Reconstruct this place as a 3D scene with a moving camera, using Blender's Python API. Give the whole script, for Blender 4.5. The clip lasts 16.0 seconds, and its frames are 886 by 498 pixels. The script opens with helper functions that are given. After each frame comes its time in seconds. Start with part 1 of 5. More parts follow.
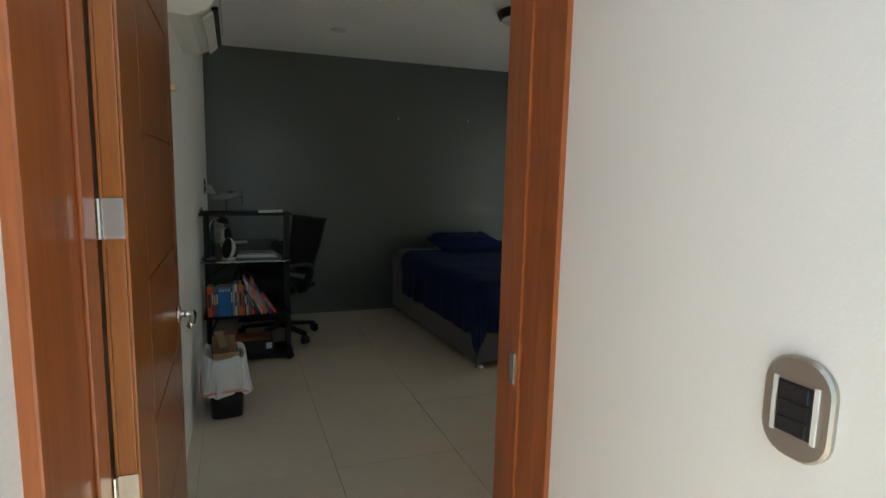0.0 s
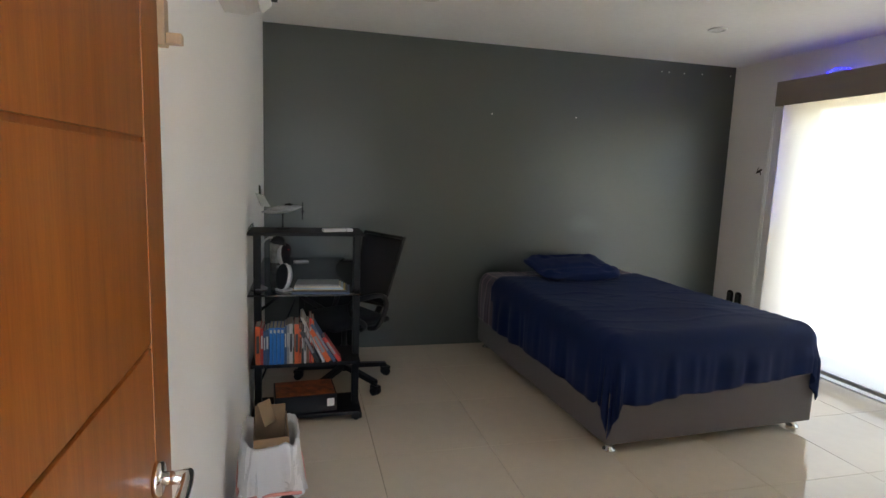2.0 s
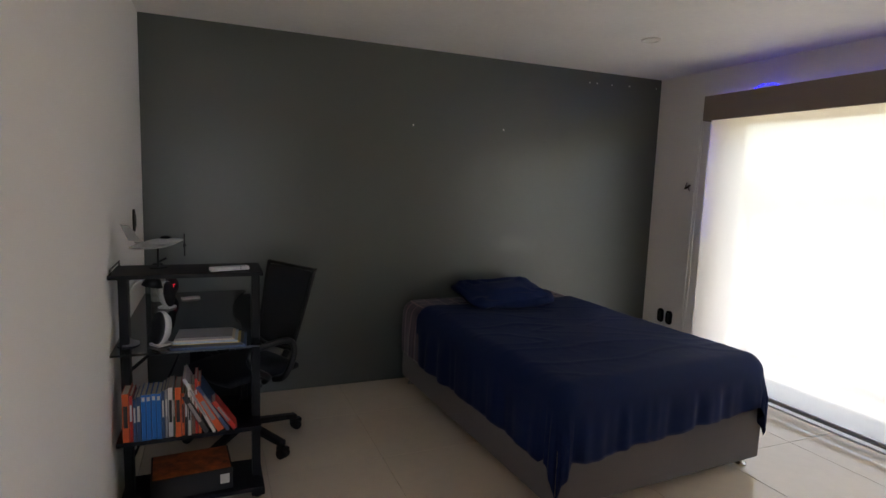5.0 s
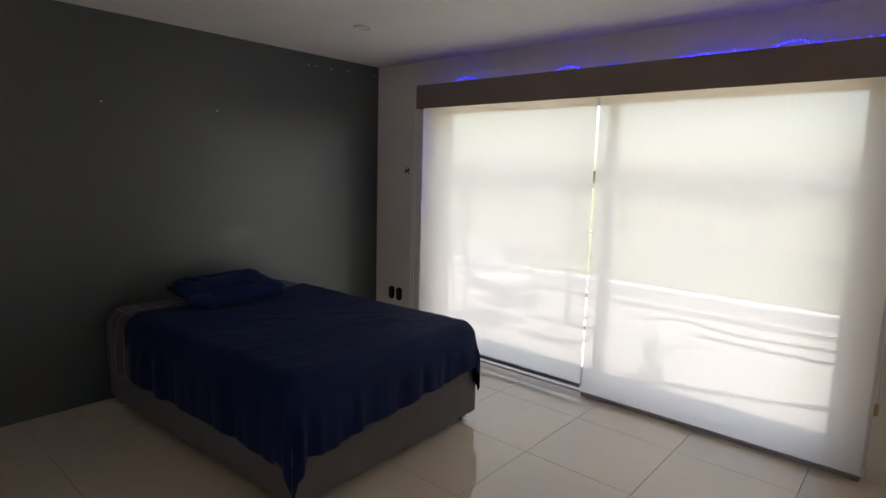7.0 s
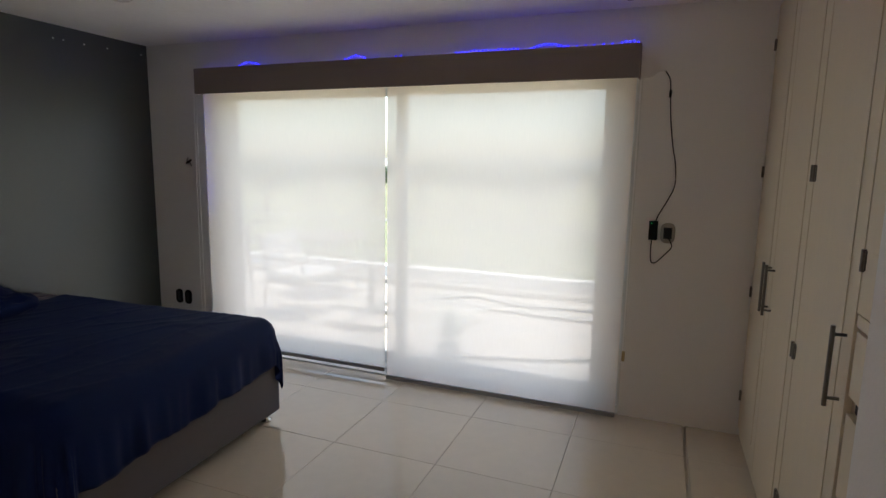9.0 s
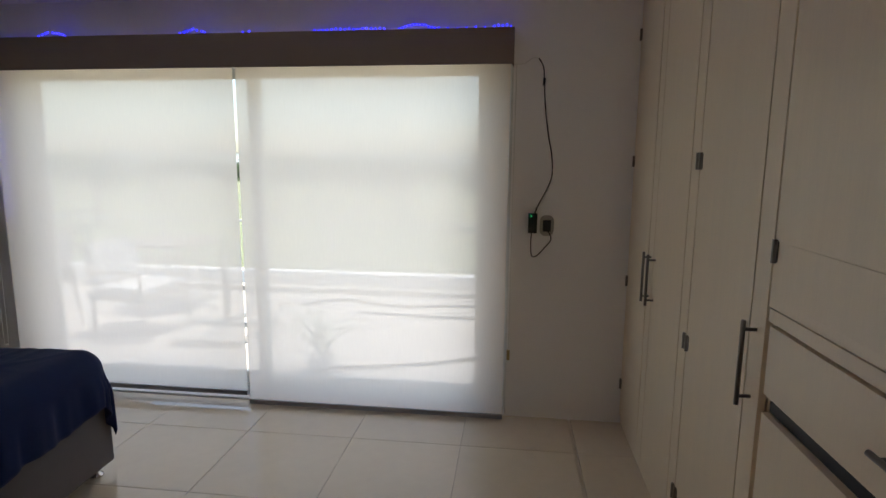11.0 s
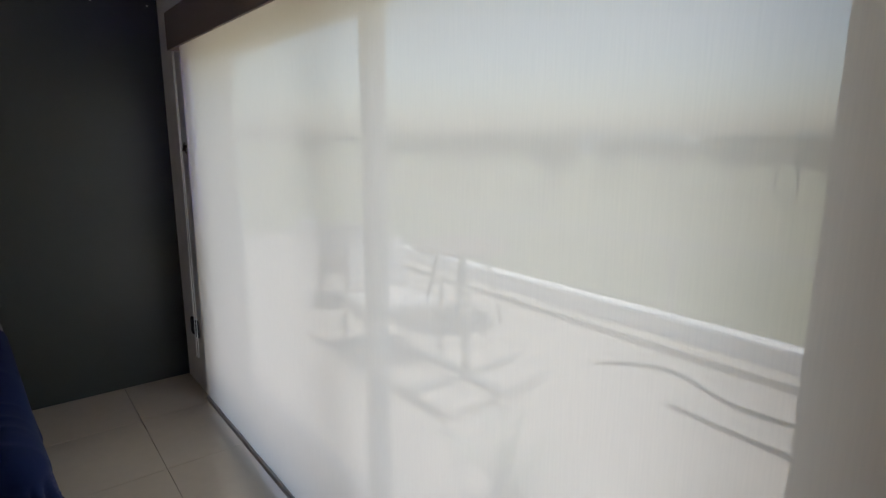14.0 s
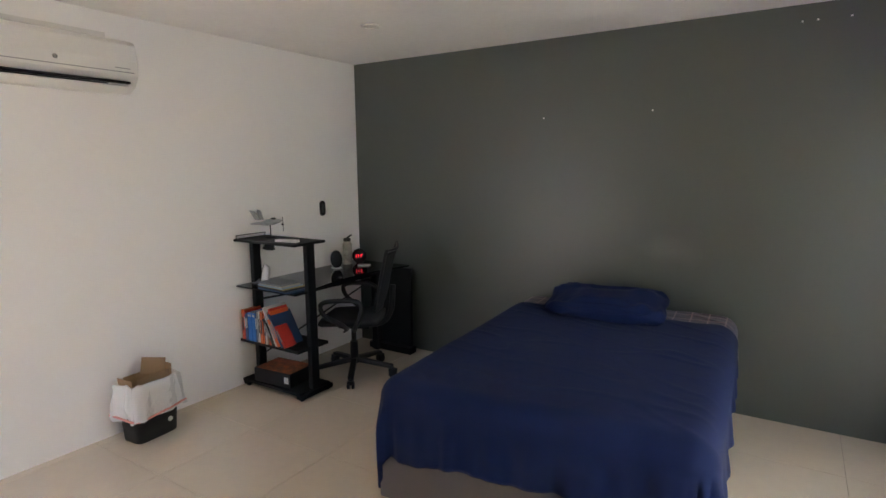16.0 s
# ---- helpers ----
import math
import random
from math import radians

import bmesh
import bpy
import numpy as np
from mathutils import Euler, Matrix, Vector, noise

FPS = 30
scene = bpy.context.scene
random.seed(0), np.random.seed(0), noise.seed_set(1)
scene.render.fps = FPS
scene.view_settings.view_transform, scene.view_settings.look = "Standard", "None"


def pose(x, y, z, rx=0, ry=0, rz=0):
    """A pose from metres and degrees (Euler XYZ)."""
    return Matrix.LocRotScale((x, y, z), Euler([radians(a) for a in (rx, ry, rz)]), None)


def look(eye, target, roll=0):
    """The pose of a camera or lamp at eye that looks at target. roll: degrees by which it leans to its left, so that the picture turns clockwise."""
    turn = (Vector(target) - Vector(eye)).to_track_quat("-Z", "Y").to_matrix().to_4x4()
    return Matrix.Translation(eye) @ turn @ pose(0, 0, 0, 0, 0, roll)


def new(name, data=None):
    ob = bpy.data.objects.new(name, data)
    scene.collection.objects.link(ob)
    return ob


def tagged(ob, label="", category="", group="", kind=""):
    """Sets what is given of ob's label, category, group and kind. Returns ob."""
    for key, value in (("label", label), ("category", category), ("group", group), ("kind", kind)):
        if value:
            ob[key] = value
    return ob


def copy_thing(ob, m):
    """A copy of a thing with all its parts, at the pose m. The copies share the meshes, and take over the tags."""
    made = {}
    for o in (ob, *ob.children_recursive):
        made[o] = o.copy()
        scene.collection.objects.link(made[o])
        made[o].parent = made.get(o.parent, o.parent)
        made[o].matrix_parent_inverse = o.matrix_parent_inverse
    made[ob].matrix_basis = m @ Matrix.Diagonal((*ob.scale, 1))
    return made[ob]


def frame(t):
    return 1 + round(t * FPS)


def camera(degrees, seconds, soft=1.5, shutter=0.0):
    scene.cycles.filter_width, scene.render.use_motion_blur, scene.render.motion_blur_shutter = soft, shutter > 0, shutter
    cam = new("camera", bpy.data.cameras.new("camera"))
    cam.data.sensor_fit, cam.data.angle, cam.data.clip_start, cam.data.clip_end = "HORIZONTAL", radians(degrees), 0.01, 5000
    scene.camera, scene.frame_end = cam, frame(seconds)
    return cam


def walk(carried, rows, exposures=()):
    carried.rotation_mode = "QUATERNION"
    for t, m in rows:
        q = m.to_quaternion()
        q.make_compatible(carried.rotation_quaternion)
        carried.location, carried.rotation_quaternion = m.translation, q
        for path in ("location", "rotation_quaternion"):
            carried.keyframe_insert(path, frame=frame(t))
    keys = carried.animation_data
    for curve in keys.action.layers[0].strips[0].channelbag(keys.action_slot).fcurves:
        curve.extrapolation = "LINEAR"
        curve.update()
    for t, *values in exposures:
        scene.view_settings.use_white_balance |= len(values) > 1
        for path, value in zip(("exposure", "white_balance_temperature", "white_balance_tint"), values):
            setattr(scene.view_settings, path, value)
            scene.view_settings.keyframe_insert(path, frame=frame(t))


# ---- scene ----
cam = camera(76.9, 16.0)
PATH = [
    (0, (-0.029, 0.166, 1.388), (0.669, 2.021, 1.118), 1.3),
    (0.5, (-0.032, 0.311, 1.396), (0.638, 2.177, 1.131), 0.9),
    (1, (-0.051, 0.602, 1.408), (0.58, 2.482, 1.149), 1.0),
    (1.5, (0.006, 0.927, 1.407), (0.551, 2.832, 1.138), 2.0),
    (2, (0.018, 1.216, 1.427), (0.512, 3.135, 1.155), 2.1),
    (2.5, (0.023, 1.428, 1.447), (0.431, 3.368, 1.18), 2.0),
    (3, (0.108, 1.594, 1.479), (0.366, 3.56, 1.215), 2.7),
    (3.2, (0.063, 1.625, 1.479), (0.332, 3.589, 1.217), 3.2),
    (5.5, (0.171, 1.677, 1.523), (1.138, 3.41, 1.274), 1.5),
    (6, (0.196, 1.669, 1.523), (1.359, 3.276, 1.269), 1.6),
    (6.5, (0.226, 1.667, 1.535), (1.558, 3.135, 1.269), 1.6),
    (7, (0.257, 1.685, 1.549), (1.751, 2.984, 1.268), 1.6),
    (7.5, (0.284, 1.678, 1.551), (1.898, 2.824, 1.262), 1.3),
    (8, (0.31, 1.676, 1.547), (2.029, 2.654, 1.253), 1.3),
    (8.5, (0.276, 1.643, 1.553), (2.067, 2.482, 1.256), 1.1),
    (9, (0.283, 1.639, 1.542), (2.129, 2.35, 1.244), 1.0),
    (11.5, (0.848, 1.799, 1.527), (2.813, 2.008, 1.215), 0.4),
    (12, (1.305, 1.791, 1.55), (3.263, 2.029, 1.224), 0.0),
    (12.5, (1.75, 1.697, 1.572), (3.685, 2.082, 1.244), -0.0),
    (13, (2.207, 1.705, 1.613), (4.038, 2.407, 1.221), -0.7),
    (13.5, (2.575, 1.668, 1.604), (4.222, 2.732, 1.212), -0.4),
    (14, (2.913, 1.68, 1.598), (4.135, 3.214, 1.208), 0.2),
    (14.5, (3.04, 1.797, 1.63), (3.614, 3.667, 1.213), 0.1),
    (15, (3.106, 1.799, 1.636), (2.922, 3.752, 1.248), -0.7),
    (15.5, (3.129, 1.795, 1.571), (2.431, 3.641, 1.247), -0.7),
    (16, (3.091, 1.761, 1.583), (2.03, 3.43, 1.286), -0.5),
]
EXPOSURES = [(0, 1.5, 6700, -5), (0.7, 1.6, 6750, -5), (1.1, 2.4, 6600, 0), (1.5, 3.35, 6600, 3), (2, 2.8, 6750, 7), (2.5, 2.95, 6800, 9), (3, 3.35, 6800, 9), (5.5, 2.0, 6950, 14), (7, 1.75, 6850, 14), (9, 1.65, 6650, 12), (11.5, 1.5, 6600, 12), (13, 1.2, 6550, 12), (13.8, 1.1, 6550, 12), (14.5, 1.2, 6700, 12), (15, 2.3, 6950, 13), (15.5, 3.05, 7000, 13), (16, 3.1, 6950, 12)]
walk(cam, [(t, look(eye, target, roll)) for t, eye, target, roll in PATH], EXPOSURES)

# ---- world and light ----
scene.cycles.diffuse_bounces = 10
SUN_EL, SUN_AZ = radians(77), radians(150)
world = bpy.data.worlds.new("sky")
scene.world = world
world.use_nodes = True
wn = world.node_tree.nodes
sky = wn.new("ShaderNodeTexSky")
sky.sky_type, sky.sun_disc = "NISHITA", False
sky.sun_elevation, sky.sun_rotation = SUN_EL, SUN_AZ
sky.dust_density = 2.0
wn["Background"].inputs["Strength"].default_value = 0.15
world.node_tree.links.new(sky.outputs["Color"], wn["Background"].inputs["Color"])
sun_data = bpy.data.lights.new("sun", "SUN")
sun_data.energy, sun_data.angle, sun_data.color = 3.0, radians(0.55), (1.0, 0.95, 0.87)
sun = new("sun", sun_data)
way = Vector((math.sin(SUN_AZ) * math.cos(SUN_EL), math.cos(SUN_AZ) * math.cos(SUN_EL), math.sin(SUN_EL)))
sun.matrix_world = look(way * 30, (0, 0, 0))


# ---- materials ----
def shade(name, color, rough=0.5, metal=0.0, vary=0.12, grain=60.0, stain=3.0, bump=0.15, coat=0.0, depth=0.002, spec=0.5, stretch=(1, 1, 1), sheen=0.0, rough_vary=0.08, random_vary=0.0):
    """A surface with variation at two scales, fine relief and uneven gloss."""
    m = bpy.data.materials.new(name)
    m.use_nodes = True
    nt = m.node_tree
    p = nt.nodes["Principled BSDF"]
    tc = nt.nodes.new("ShaderNodeTexCoord")
    mp = nt.nodes.new("ShaderNodeMapping")
    mp.inputs["Scale"].default_value = stretch
    nt.links.new(tc.outputs["Object"], mp.inputs["Vector"])
    fine, broad = nt.nodes.new("ShaderNodeTexNoise"), nt.nodes.new("ShaderNodeTexNoise")
    for n, s, d in ((fine, grain, 4), (broad, stain, 3)):
        n.inputs["Scale"].default_value, n.inputs["Detail"].default_value = s, d
        nt.links.new(mp.outputs["Vector"], n.inputs["Vector"])
    mix = nt.nodes.new("ShaderNodeMath")
    mix.operation = "MULTIPLY_ADD"
    nt.links.new(fine.outputs["Fac"], mix.inputs[0])
    mix.inputs[1].default_value = 0.45
    half = nt.nodes.new("ShaderNodeMath")
    half.operation = "MULTIPLY"
    nt.links.new(broad.outputs["Fac"], half.inputs[0])
    half.inputs[1].default_value = 0.55
    nt.links.new(half.outputs[0], mix.inputs[2])
    out = mix
    if random_vary:
        info = nt.nodes.new("ShaderNodeObjectInfo")
        add = nt.nodes.new("ShaderNodeMath")
        add.operation = "MULTIPLY_ADD"
        nt.links.new(info.outputs["Random"], add.inputs[0])
        add.inputs[1].default_value = random_vary
        nt.links.new(mix.outputs[0], add.inputs[2])
        out = add
    ramp = nt.nodes.new("ShaderNodeValToRGB")
    ramp.color_ramp.elements[0].position, ramp.color_ramp.elements[1].position = 0.25, 0.75
    ramp.color_ramp.elements[0].color = (*[max(0, c * (1 - vary)) for c in color], 1)
    ramp.color_ramp.elements[1].color = (*[min(1, c * (1 + vary)) for c in color], 1)
    nt.links.new(out.outputs[0], ramp.inputs["Fac"])
    nt.links.new(ramp.outputs["Color"], p.inputs["Base Color"])
    rr = nt.nodes.new("ShaderNodeMapRange")
    rr.inputs["To Min"].default_value, rr.inputs["To Max"].default_value = max(0.01, rough - rough_vary), min(1, rough + rough_vary)
    nt.links.new(broad.outputs["Fac"], rr.inputs["Value"])
    nt.links.new(rr.outputs["Result"], p.inputs["Roughness"])
    p.inputs["Metallic"].default_value = metal
    p.inputs["Specular IOR Level"].default_value = spec
    p.inputs["Coat Weight"].default_value = coat
    p.inputs["Coat Roughness"].default_value = 0.12
    p.inputs["Sheen Weight"].default_value = sheen
    if bump:
        b = nt.nodes.new("ShaderNodeBump")
        b.inputs["Strength"].default_value, b.inputs["Distance"].default_value = bump, depth
        nt.links.new(fine.outputs["Fac"], b.inputs["Height"])
        nt.links.new(b.outputs["Normal"], p.inputs["Normal"])
    return m


def wood(name, dark, light, rough=0.3, along="Z", coat=0.3):
    """Stained timber with stretched figure along one axis."""
    m = bpy.data.materials.new(name)
    m.use_nodes = True
    nt = m.node_tree
    p = nt.nodes["Principled BSDF"]
    tc, mp = nt.nodes.new("ShaderNodeTexCoord"), nt.nodes.new("ShaderNodeMapping")
    mp.inputs["Scale"].default_value = {"Z": (9, 9, 0.7), "Y": (9, 0.7, 9), "X": (0.7, 9, 9)}[along]
    nt.links.new(tc.outputs["Object"], mp.inputs["Vector"])
    n1, n2 = nt.nodes.new("ShaderNodeTexNoise"), nt.nodes.new("ShaderNodeTexNoise")
    n1.inputs["Scale"].default_value, n1.inputs["Detail"].default_value, n1.inputs["Distortion"].default_value = 3.0, 6, 1.2
    n2.inputs["Scale"].default_value, n2.inputs["Detail"].default_value = 26.0, 4
    for n in (n1, n2):
        nt.links.new(mp.outputs["Vector"], n.inputs["Vector"])
    mix = nt.nodes.new("ShaderNodeMath")
    mix.operation = "MULTIPLY_ADD"
    mix.inputs[1].default_value = 0.35
    nt.links.new(n2.outputs["Fac"], mix.inputs[0])
    half = nt.nodes.new("ShaderNodeMath")
    half.operation = "MULTIPLY"
    half.inputs[1].default_value = 0.65
    nt.links.new(n1.outputs["Fac"], half.inputs[0])
    nt.links.new(half.outputs[0], mix.inputs[2])
    ramp = nt.nodes.new("ShaderNodeValToRGB")
    ramp.color_ramp.elements[0].position, ramp.color_ramp.elements[1].position = 0.3, 0.68
    ramp.color_ramp.elements[0].color, ramp.color_ramp.elements[1].color = (*dark, 1), (*light, 1)
    nt.links.new(mix.outputs[0], ramp.inputs["Fac"])
    nt.links.new(ramp.outputs["Color"], p.inputs["Base Color"])
    p.inputs["Roughness"].default_value = rough
    p.inputs["Coat Weight"].default_value = coat
    p.inputs["Coat Roughness"].default_value = 0.2
    b = nt.nodes.new("ShaderNodeBump")
    b.inputs["Strength"].default_value, b.inputs["Distance"].default_value = 0.12, 0.001
    nt.links.new(n2.outputs["Fac"], b.inputs["Height"])
    nt.links.new(b.outputs["Normal"], p.inputs["Normal"])
    return m


def blind_cloth(name, color, open_part):
    """Woven sun screen: most of the light is scattered through the yarn, a little passes straight through the mesh."""
    m = bpy.data.materials.new(name)
    m.use_nodes = True
    nt = m.node_tree
    nt.nodes.remove(nt.nodes["Principled BSDF"])
    out = nt.nodes["Material Output"]
    dif, tra, clear = nt.nodes.new("ShaderNodeBsdfDiffuse"), nt.nodes.new("ShaderNodeBsdfTranslucent"), nt.nodes.new("ShaderNodeBsdfTransparent")
    tc, noi = nt.nodes.new("ShaderNodeTexCoord"), nt.nodes.new("ShaderNodeTexNoise")
    mp = nt.nodes.new("ShaderNodeMapping")
    mp.inputs["Scale"].default_value = (1, 40, 1.5)
    noi.inputs["Scale"].default_value, noi.inputs["Detail"].default_value = 6, 3
    nt.links.new(tc.outputs["Object"], mp.inputs["Vector"])
    nt.links.new(mp.outputs["Vector"], noi.inputs["Vector"])
    ramp = nt.nodes.new("ShaderNodeValToRGB")
    ramp.color_ramp.elements[0].color = (*[c * 0.96 for c in color], 1)
    ramp.color_ramp.elements[1].color = (*[min(1, c * 1.04) for c in color], 1)
    nt.links.new(noi.outputs["Fac"], ramp.inputs["Fac"])
    for s in (dif, tra):
        nt.links.new(ramp.outputs["Color"], s.inputs["Color"])
    a, b = nt.nodes.new("ShaderNodeMixShader"), nt.nodes.new("ShaderNodeMixShader")
    a.inputs[0].default_value = 0.8
    nt.links.new(dif.outputs[0], a.inputs[1])
    nt.links.new(tra.outputs[0], a.inputs[2])
    b.inputs[0].default_value = open_part
    nt.links.new(a.outputs[0], b.inputs[1])
    nt.links.new(clear.outputs[0], b.inputs[2])
    nt.links.new(b.outputs[0], out.inputs["Surface"])
    return m


def clear_glass(name, tint=(0.95, 0.97, 0.96)):
    """Thin clear pane: light goes straight through, with a mirror gloss that grows at grazing angles."""
    m = bpy.data.materials.new(name)
    m.use_nodes = True
    nt = m.node_tree
    nt.nodes.remove(nt.nodes["Principled BSDF"])
    clear, gloss, weight, power, mix = (nt.nodes.new("ShaderNode" + k) for k in ("BsdfTransparent", "BsdfGlossy", "LayerWeight", "Math", "MixShader"))
    clear.inputs["Color"].default_value = (*tint, 1)
    gloss.inputs["Roughness"].default_value = 0.0
    power.operation = "POWER"
    power.inputs[1].default_value = 4.0
    nt.links.new(weight.outputs["Facing"], power.inputs[0])
    nt.links.new(power.outputs[0], mix.inputs[0])
    nt.links.new(clear.outputs[0], mix.inputs[1])
    nt.links.new(gloss.outputs[0], mix.inputs[2])
    nt.links.new(mix.outputs[0], nt.nodes["Material Output"].inputs["Surface"])
    return m


def glow(name, color, strength):
    m = bpy.data.materials.new(name)
    m.use_nodes = True
    p = m.node_tree.nodes["Principled BSDF"]
    p.inputs["Base Color"].default_value = (*color, 1)
    p.inputs["Emission Color"].default_value, p.inputs["Emission Strength"].default_value = (*color, 1), strength
    return m


WHITE = shade("white_wall_paint", (0.88, 0.865, 0.85), 0.65, vary=0.03, grain=220, stain=1.2, bump=0.25, depth=0.0015)
STUCCO = shade("white_hall_plaster", (0.84, 0.84, 0.84), 0.6, vary=0.03, grain=70, stain=2, bump=0.5, depth=0.003)
CEIL = shade("white_ceiling_plaster", (0.88, 0.865, 0.85), 0.6, vary=0.05, grain=25, stain=2.2, bump=0.25, depth=0.003)
DARK = shade("dark_grey_green_wall_paint", (0.068, 0.079, 0.069), 0.36, vary=0.08, grain=180, stain=1.3, bump=0.2, depth=0.001, rough_vary=0.02, spec=0.8)


def worn_sheen_patch(m, centre, size, amount):
    """Rubbed, paler paint with some sheen painted in, round one spot of a wall, broken up by noise."""
    nt = m.node_tree
    p = nt.nodes["Principled BSDF"]
    src = p.inputs["Base Color"].links[0].from_socket
    tc, sub, ln = nt.nodes.new("ShaderNodeTexCoord"), nt.nodes.new("ShaderNodeMapping"), nt.nodes.new("ShaderNodeVectorMath")
    sub.vector_type = "TEXTURE"
    sub.inputs["Location"].default_value, sub.inputs["Scale"].default_value = centre, size
    ln.operation = "LENGTH"
    nt.links.new(tc.outputs["Object"], sub.inputs["Vector"])
    noi = nt.nodes.new("ShaderNodeTexNoise")
    noi.inputs["Scale"].default_value, noi.inputs["Detail"].default_value = 5, 3
    nt.links.new(tc.outputs["Object"], noi.inputs["Vector"])
    nt.links.new(sub.outputs["Vector"], ln.inputs[0])
    add = nt.nodes.new("ShaderNodeMath")
    nt.links.new(ln.outputs["Value"], add.inputs[0])
    nt.links.new(noi.outputs["Fac"], add.inputs[1])
    rg = nt.nodes.new("ShaderNodeMapRange")
    rg.interpolation_type = "SMOOTHSTEP"
    for k, v in (("From Min", 1.5), ("From Max", 0.6), ("To Min", 0.0), ("To Max", amount)):
        rg.inputs[k].default_value = v
    nt.links.new(add.outputs[0], rg.inputs["Value"])
    mix = nt.nodes.new("ShaderNodeMix")
    mix.data_type = "RGBA"
    nt.links.new(rg.outputs["Result"], mix.inputs[0])
    nt.links.new(src, mix.inputs[6])
    mix.inputs[7].default_value = (0.3, 0.29, 0.28, 1)
    nt.links.new(mix.outputs[2], p.inputs["Base Color"])


# pale stain above the pillow, also carrying a little of the blind's sheen as colour
worn_sheen_patch(DARK, (2.42, 5.6, 1.02), (0.26, 0.5, 0.12), 0.12)
PATIO = shade("weathered_grey_plaster", (0.45, 0.45, 0.45), 0.8, vary=0.12, grain=40, stain=1.5)
TILE = shade("polished_cream_porcelain", (0.66, 0.575, 0.455), 0.03, vary=0.05, grain=14, stain=2, bump=0.008, coat=0.0, spec=0.75, rough_vary=0.015, random_vary=0.12)
GROUT = shade("cement_grout", (0.56, 0.49, 0.4), 0.85, grain=120)
DOORWOOD = wood("stained_cedar_door", (0.27, 0.078, 0.011), (0.43, 0.145, 0.024), 0.3)
FRAMEWOOD = wood("stained_cedar_frame", (0.27, 0.07, 0.016), (0.43, 0.125, 0.033), 0.35)
CLOSET = shade("cream_lacquered_wood", (0.76, 0.65, 0.49), 0.38, vary=0.05, grain=30, stain=3, bump=0.05, stretch=(6, 6, 0.5))
CHROME = shade("brushed_steel", (0.62, 0.6, 0.57), 0.25, 1.0, vary=0.06, grain=200, bump=0.05)
AGED = shade("dull_aged_steel", (0.2, 0.18, 0.155), 0.34, 1.0, vary=0.1, grain=200, bump=0.05)
POLISH = shade("polished_chrome", (0.75, 0.74, 0.72), 0.1, 1.0, vary=0.05, bump=0)
BLACKMET = shade("black_powder_coat", (0.011, 0.011, 0.012), 0.55, spec=0.22, vary=0.2, grain=300, bump=0.1)
BLACKPLA = shade("black_plastic", (0.013, 0.013, 0.014), 0.45, spec=0.3, vary=0.2, grain=150, bump=0.08)
BLACKGLASS = shade("black_glass", (0.008, 0.008, 0.009), 0.05, vary=0.1, bump=0, rough_vary=0.02)
MESHCLOTH = shade("black_mesh_fabric", (0.012, 0.012, 0.014), 0.85, vary=0.3, grain=400, bump=0.4)
BEDCLOTH = shade("grey_upholstery_fabric", (0.1, 0.088, 0.088), 0.9, vary=0.14, grain=500, stain=5, bump=0.35, sheen=0.2)
SHEET = shade("navy_cotton_sheet", (0.006, 0.0145, 0.064), 0.75, vary=0.16, grain=350, stain=6, bump=0.12, sheen=0.03, spec=0.15)
MATTRESS = shade("white_mattress_ticking", (0.6, 0.6, 0.62), 0.85, grain=200)
VALANCE = shade("taupe_valance_fabric", (0.27, 0.22, 0.19), 0.85, vary=0.06, grain=300, bump=0.2)
ALU = shade("white_aluminium_frame", (0.72, 0.72, 0.7), 0.4, vary=0.03, bump=0)
RAILGREY = shade("grey_blind_rail", (0.3, 0.3, 0.29), 0.4, vary=0.05, bump=0)
GLASS = clear_glass("window_glass")
SCREEN = blind_cloth("cream_sun_screen", (0.93, 0.83, 0.72), 0.125)
PLATE = shade("champagne_switch_plate", (0.42, 0.39, 0.34), 0.3, 0.6, vary=0.04, grain=200, bump=0.03)
SWITCHBLK = shade("black_switch_insert", (0.02, 0.021, 0.024), 0.35, vary=0.1, bump=0)
WHITEPLA = shade("white_plastic", (0.74, 0.73, 0.7), 0.35, vary=0.03, bump=0)


# ---- mesh tools ----
def finish(name, bm, mat, parent=None, smooth=False, bevel=0.0, at=None):
    if bevel:
        bmesh.ops.bevel(bm, geom=[e for e in bm.edges if e.calc_length() > bevel * 3 and len(e.link_faces) == 2 and e.calc_face_angle(0) > 0.6], offset=bevel, segments=2, affect="EDGES", profile=0.7)
    me = bpy.data.meshes.new(name)
    bm.to_mesh(me)
    bm.free()
    for m in (mat if isinstance(mat, (list, tuple)) else [mat]):
        me.materials.append(m)
    if smooth:
        for p in me.polygons:
            p.use_smooth = True
    ob = new(name, me)
    if at is not None:
        ob.matrix_world = at
    if parent:
        ob.parent = parent
    return ob


def add_box(bm, x0, x1, y0, y1, z0, z1, m=None):
    mat = Matrix.LocRotScale(((x0 + x1) / 2, (y0 + y1) / 2, (z0 + z1) / 2), None, (abs(x1 - x0), abs(y1 - y0), abs(z1 - z0)))
    return bmesh.ops.create_cube(bm, size=1, matrix=(m @ mat) if m else mat)["verts"]


def boxes(name, dims, mat, parent=None, bevel=0.003, at=None):
    bm = bmesh.new()
    for d in dims:
        add_box(bm, *d)
    return finish(name, bm, mat, parent, False, bevel, at)


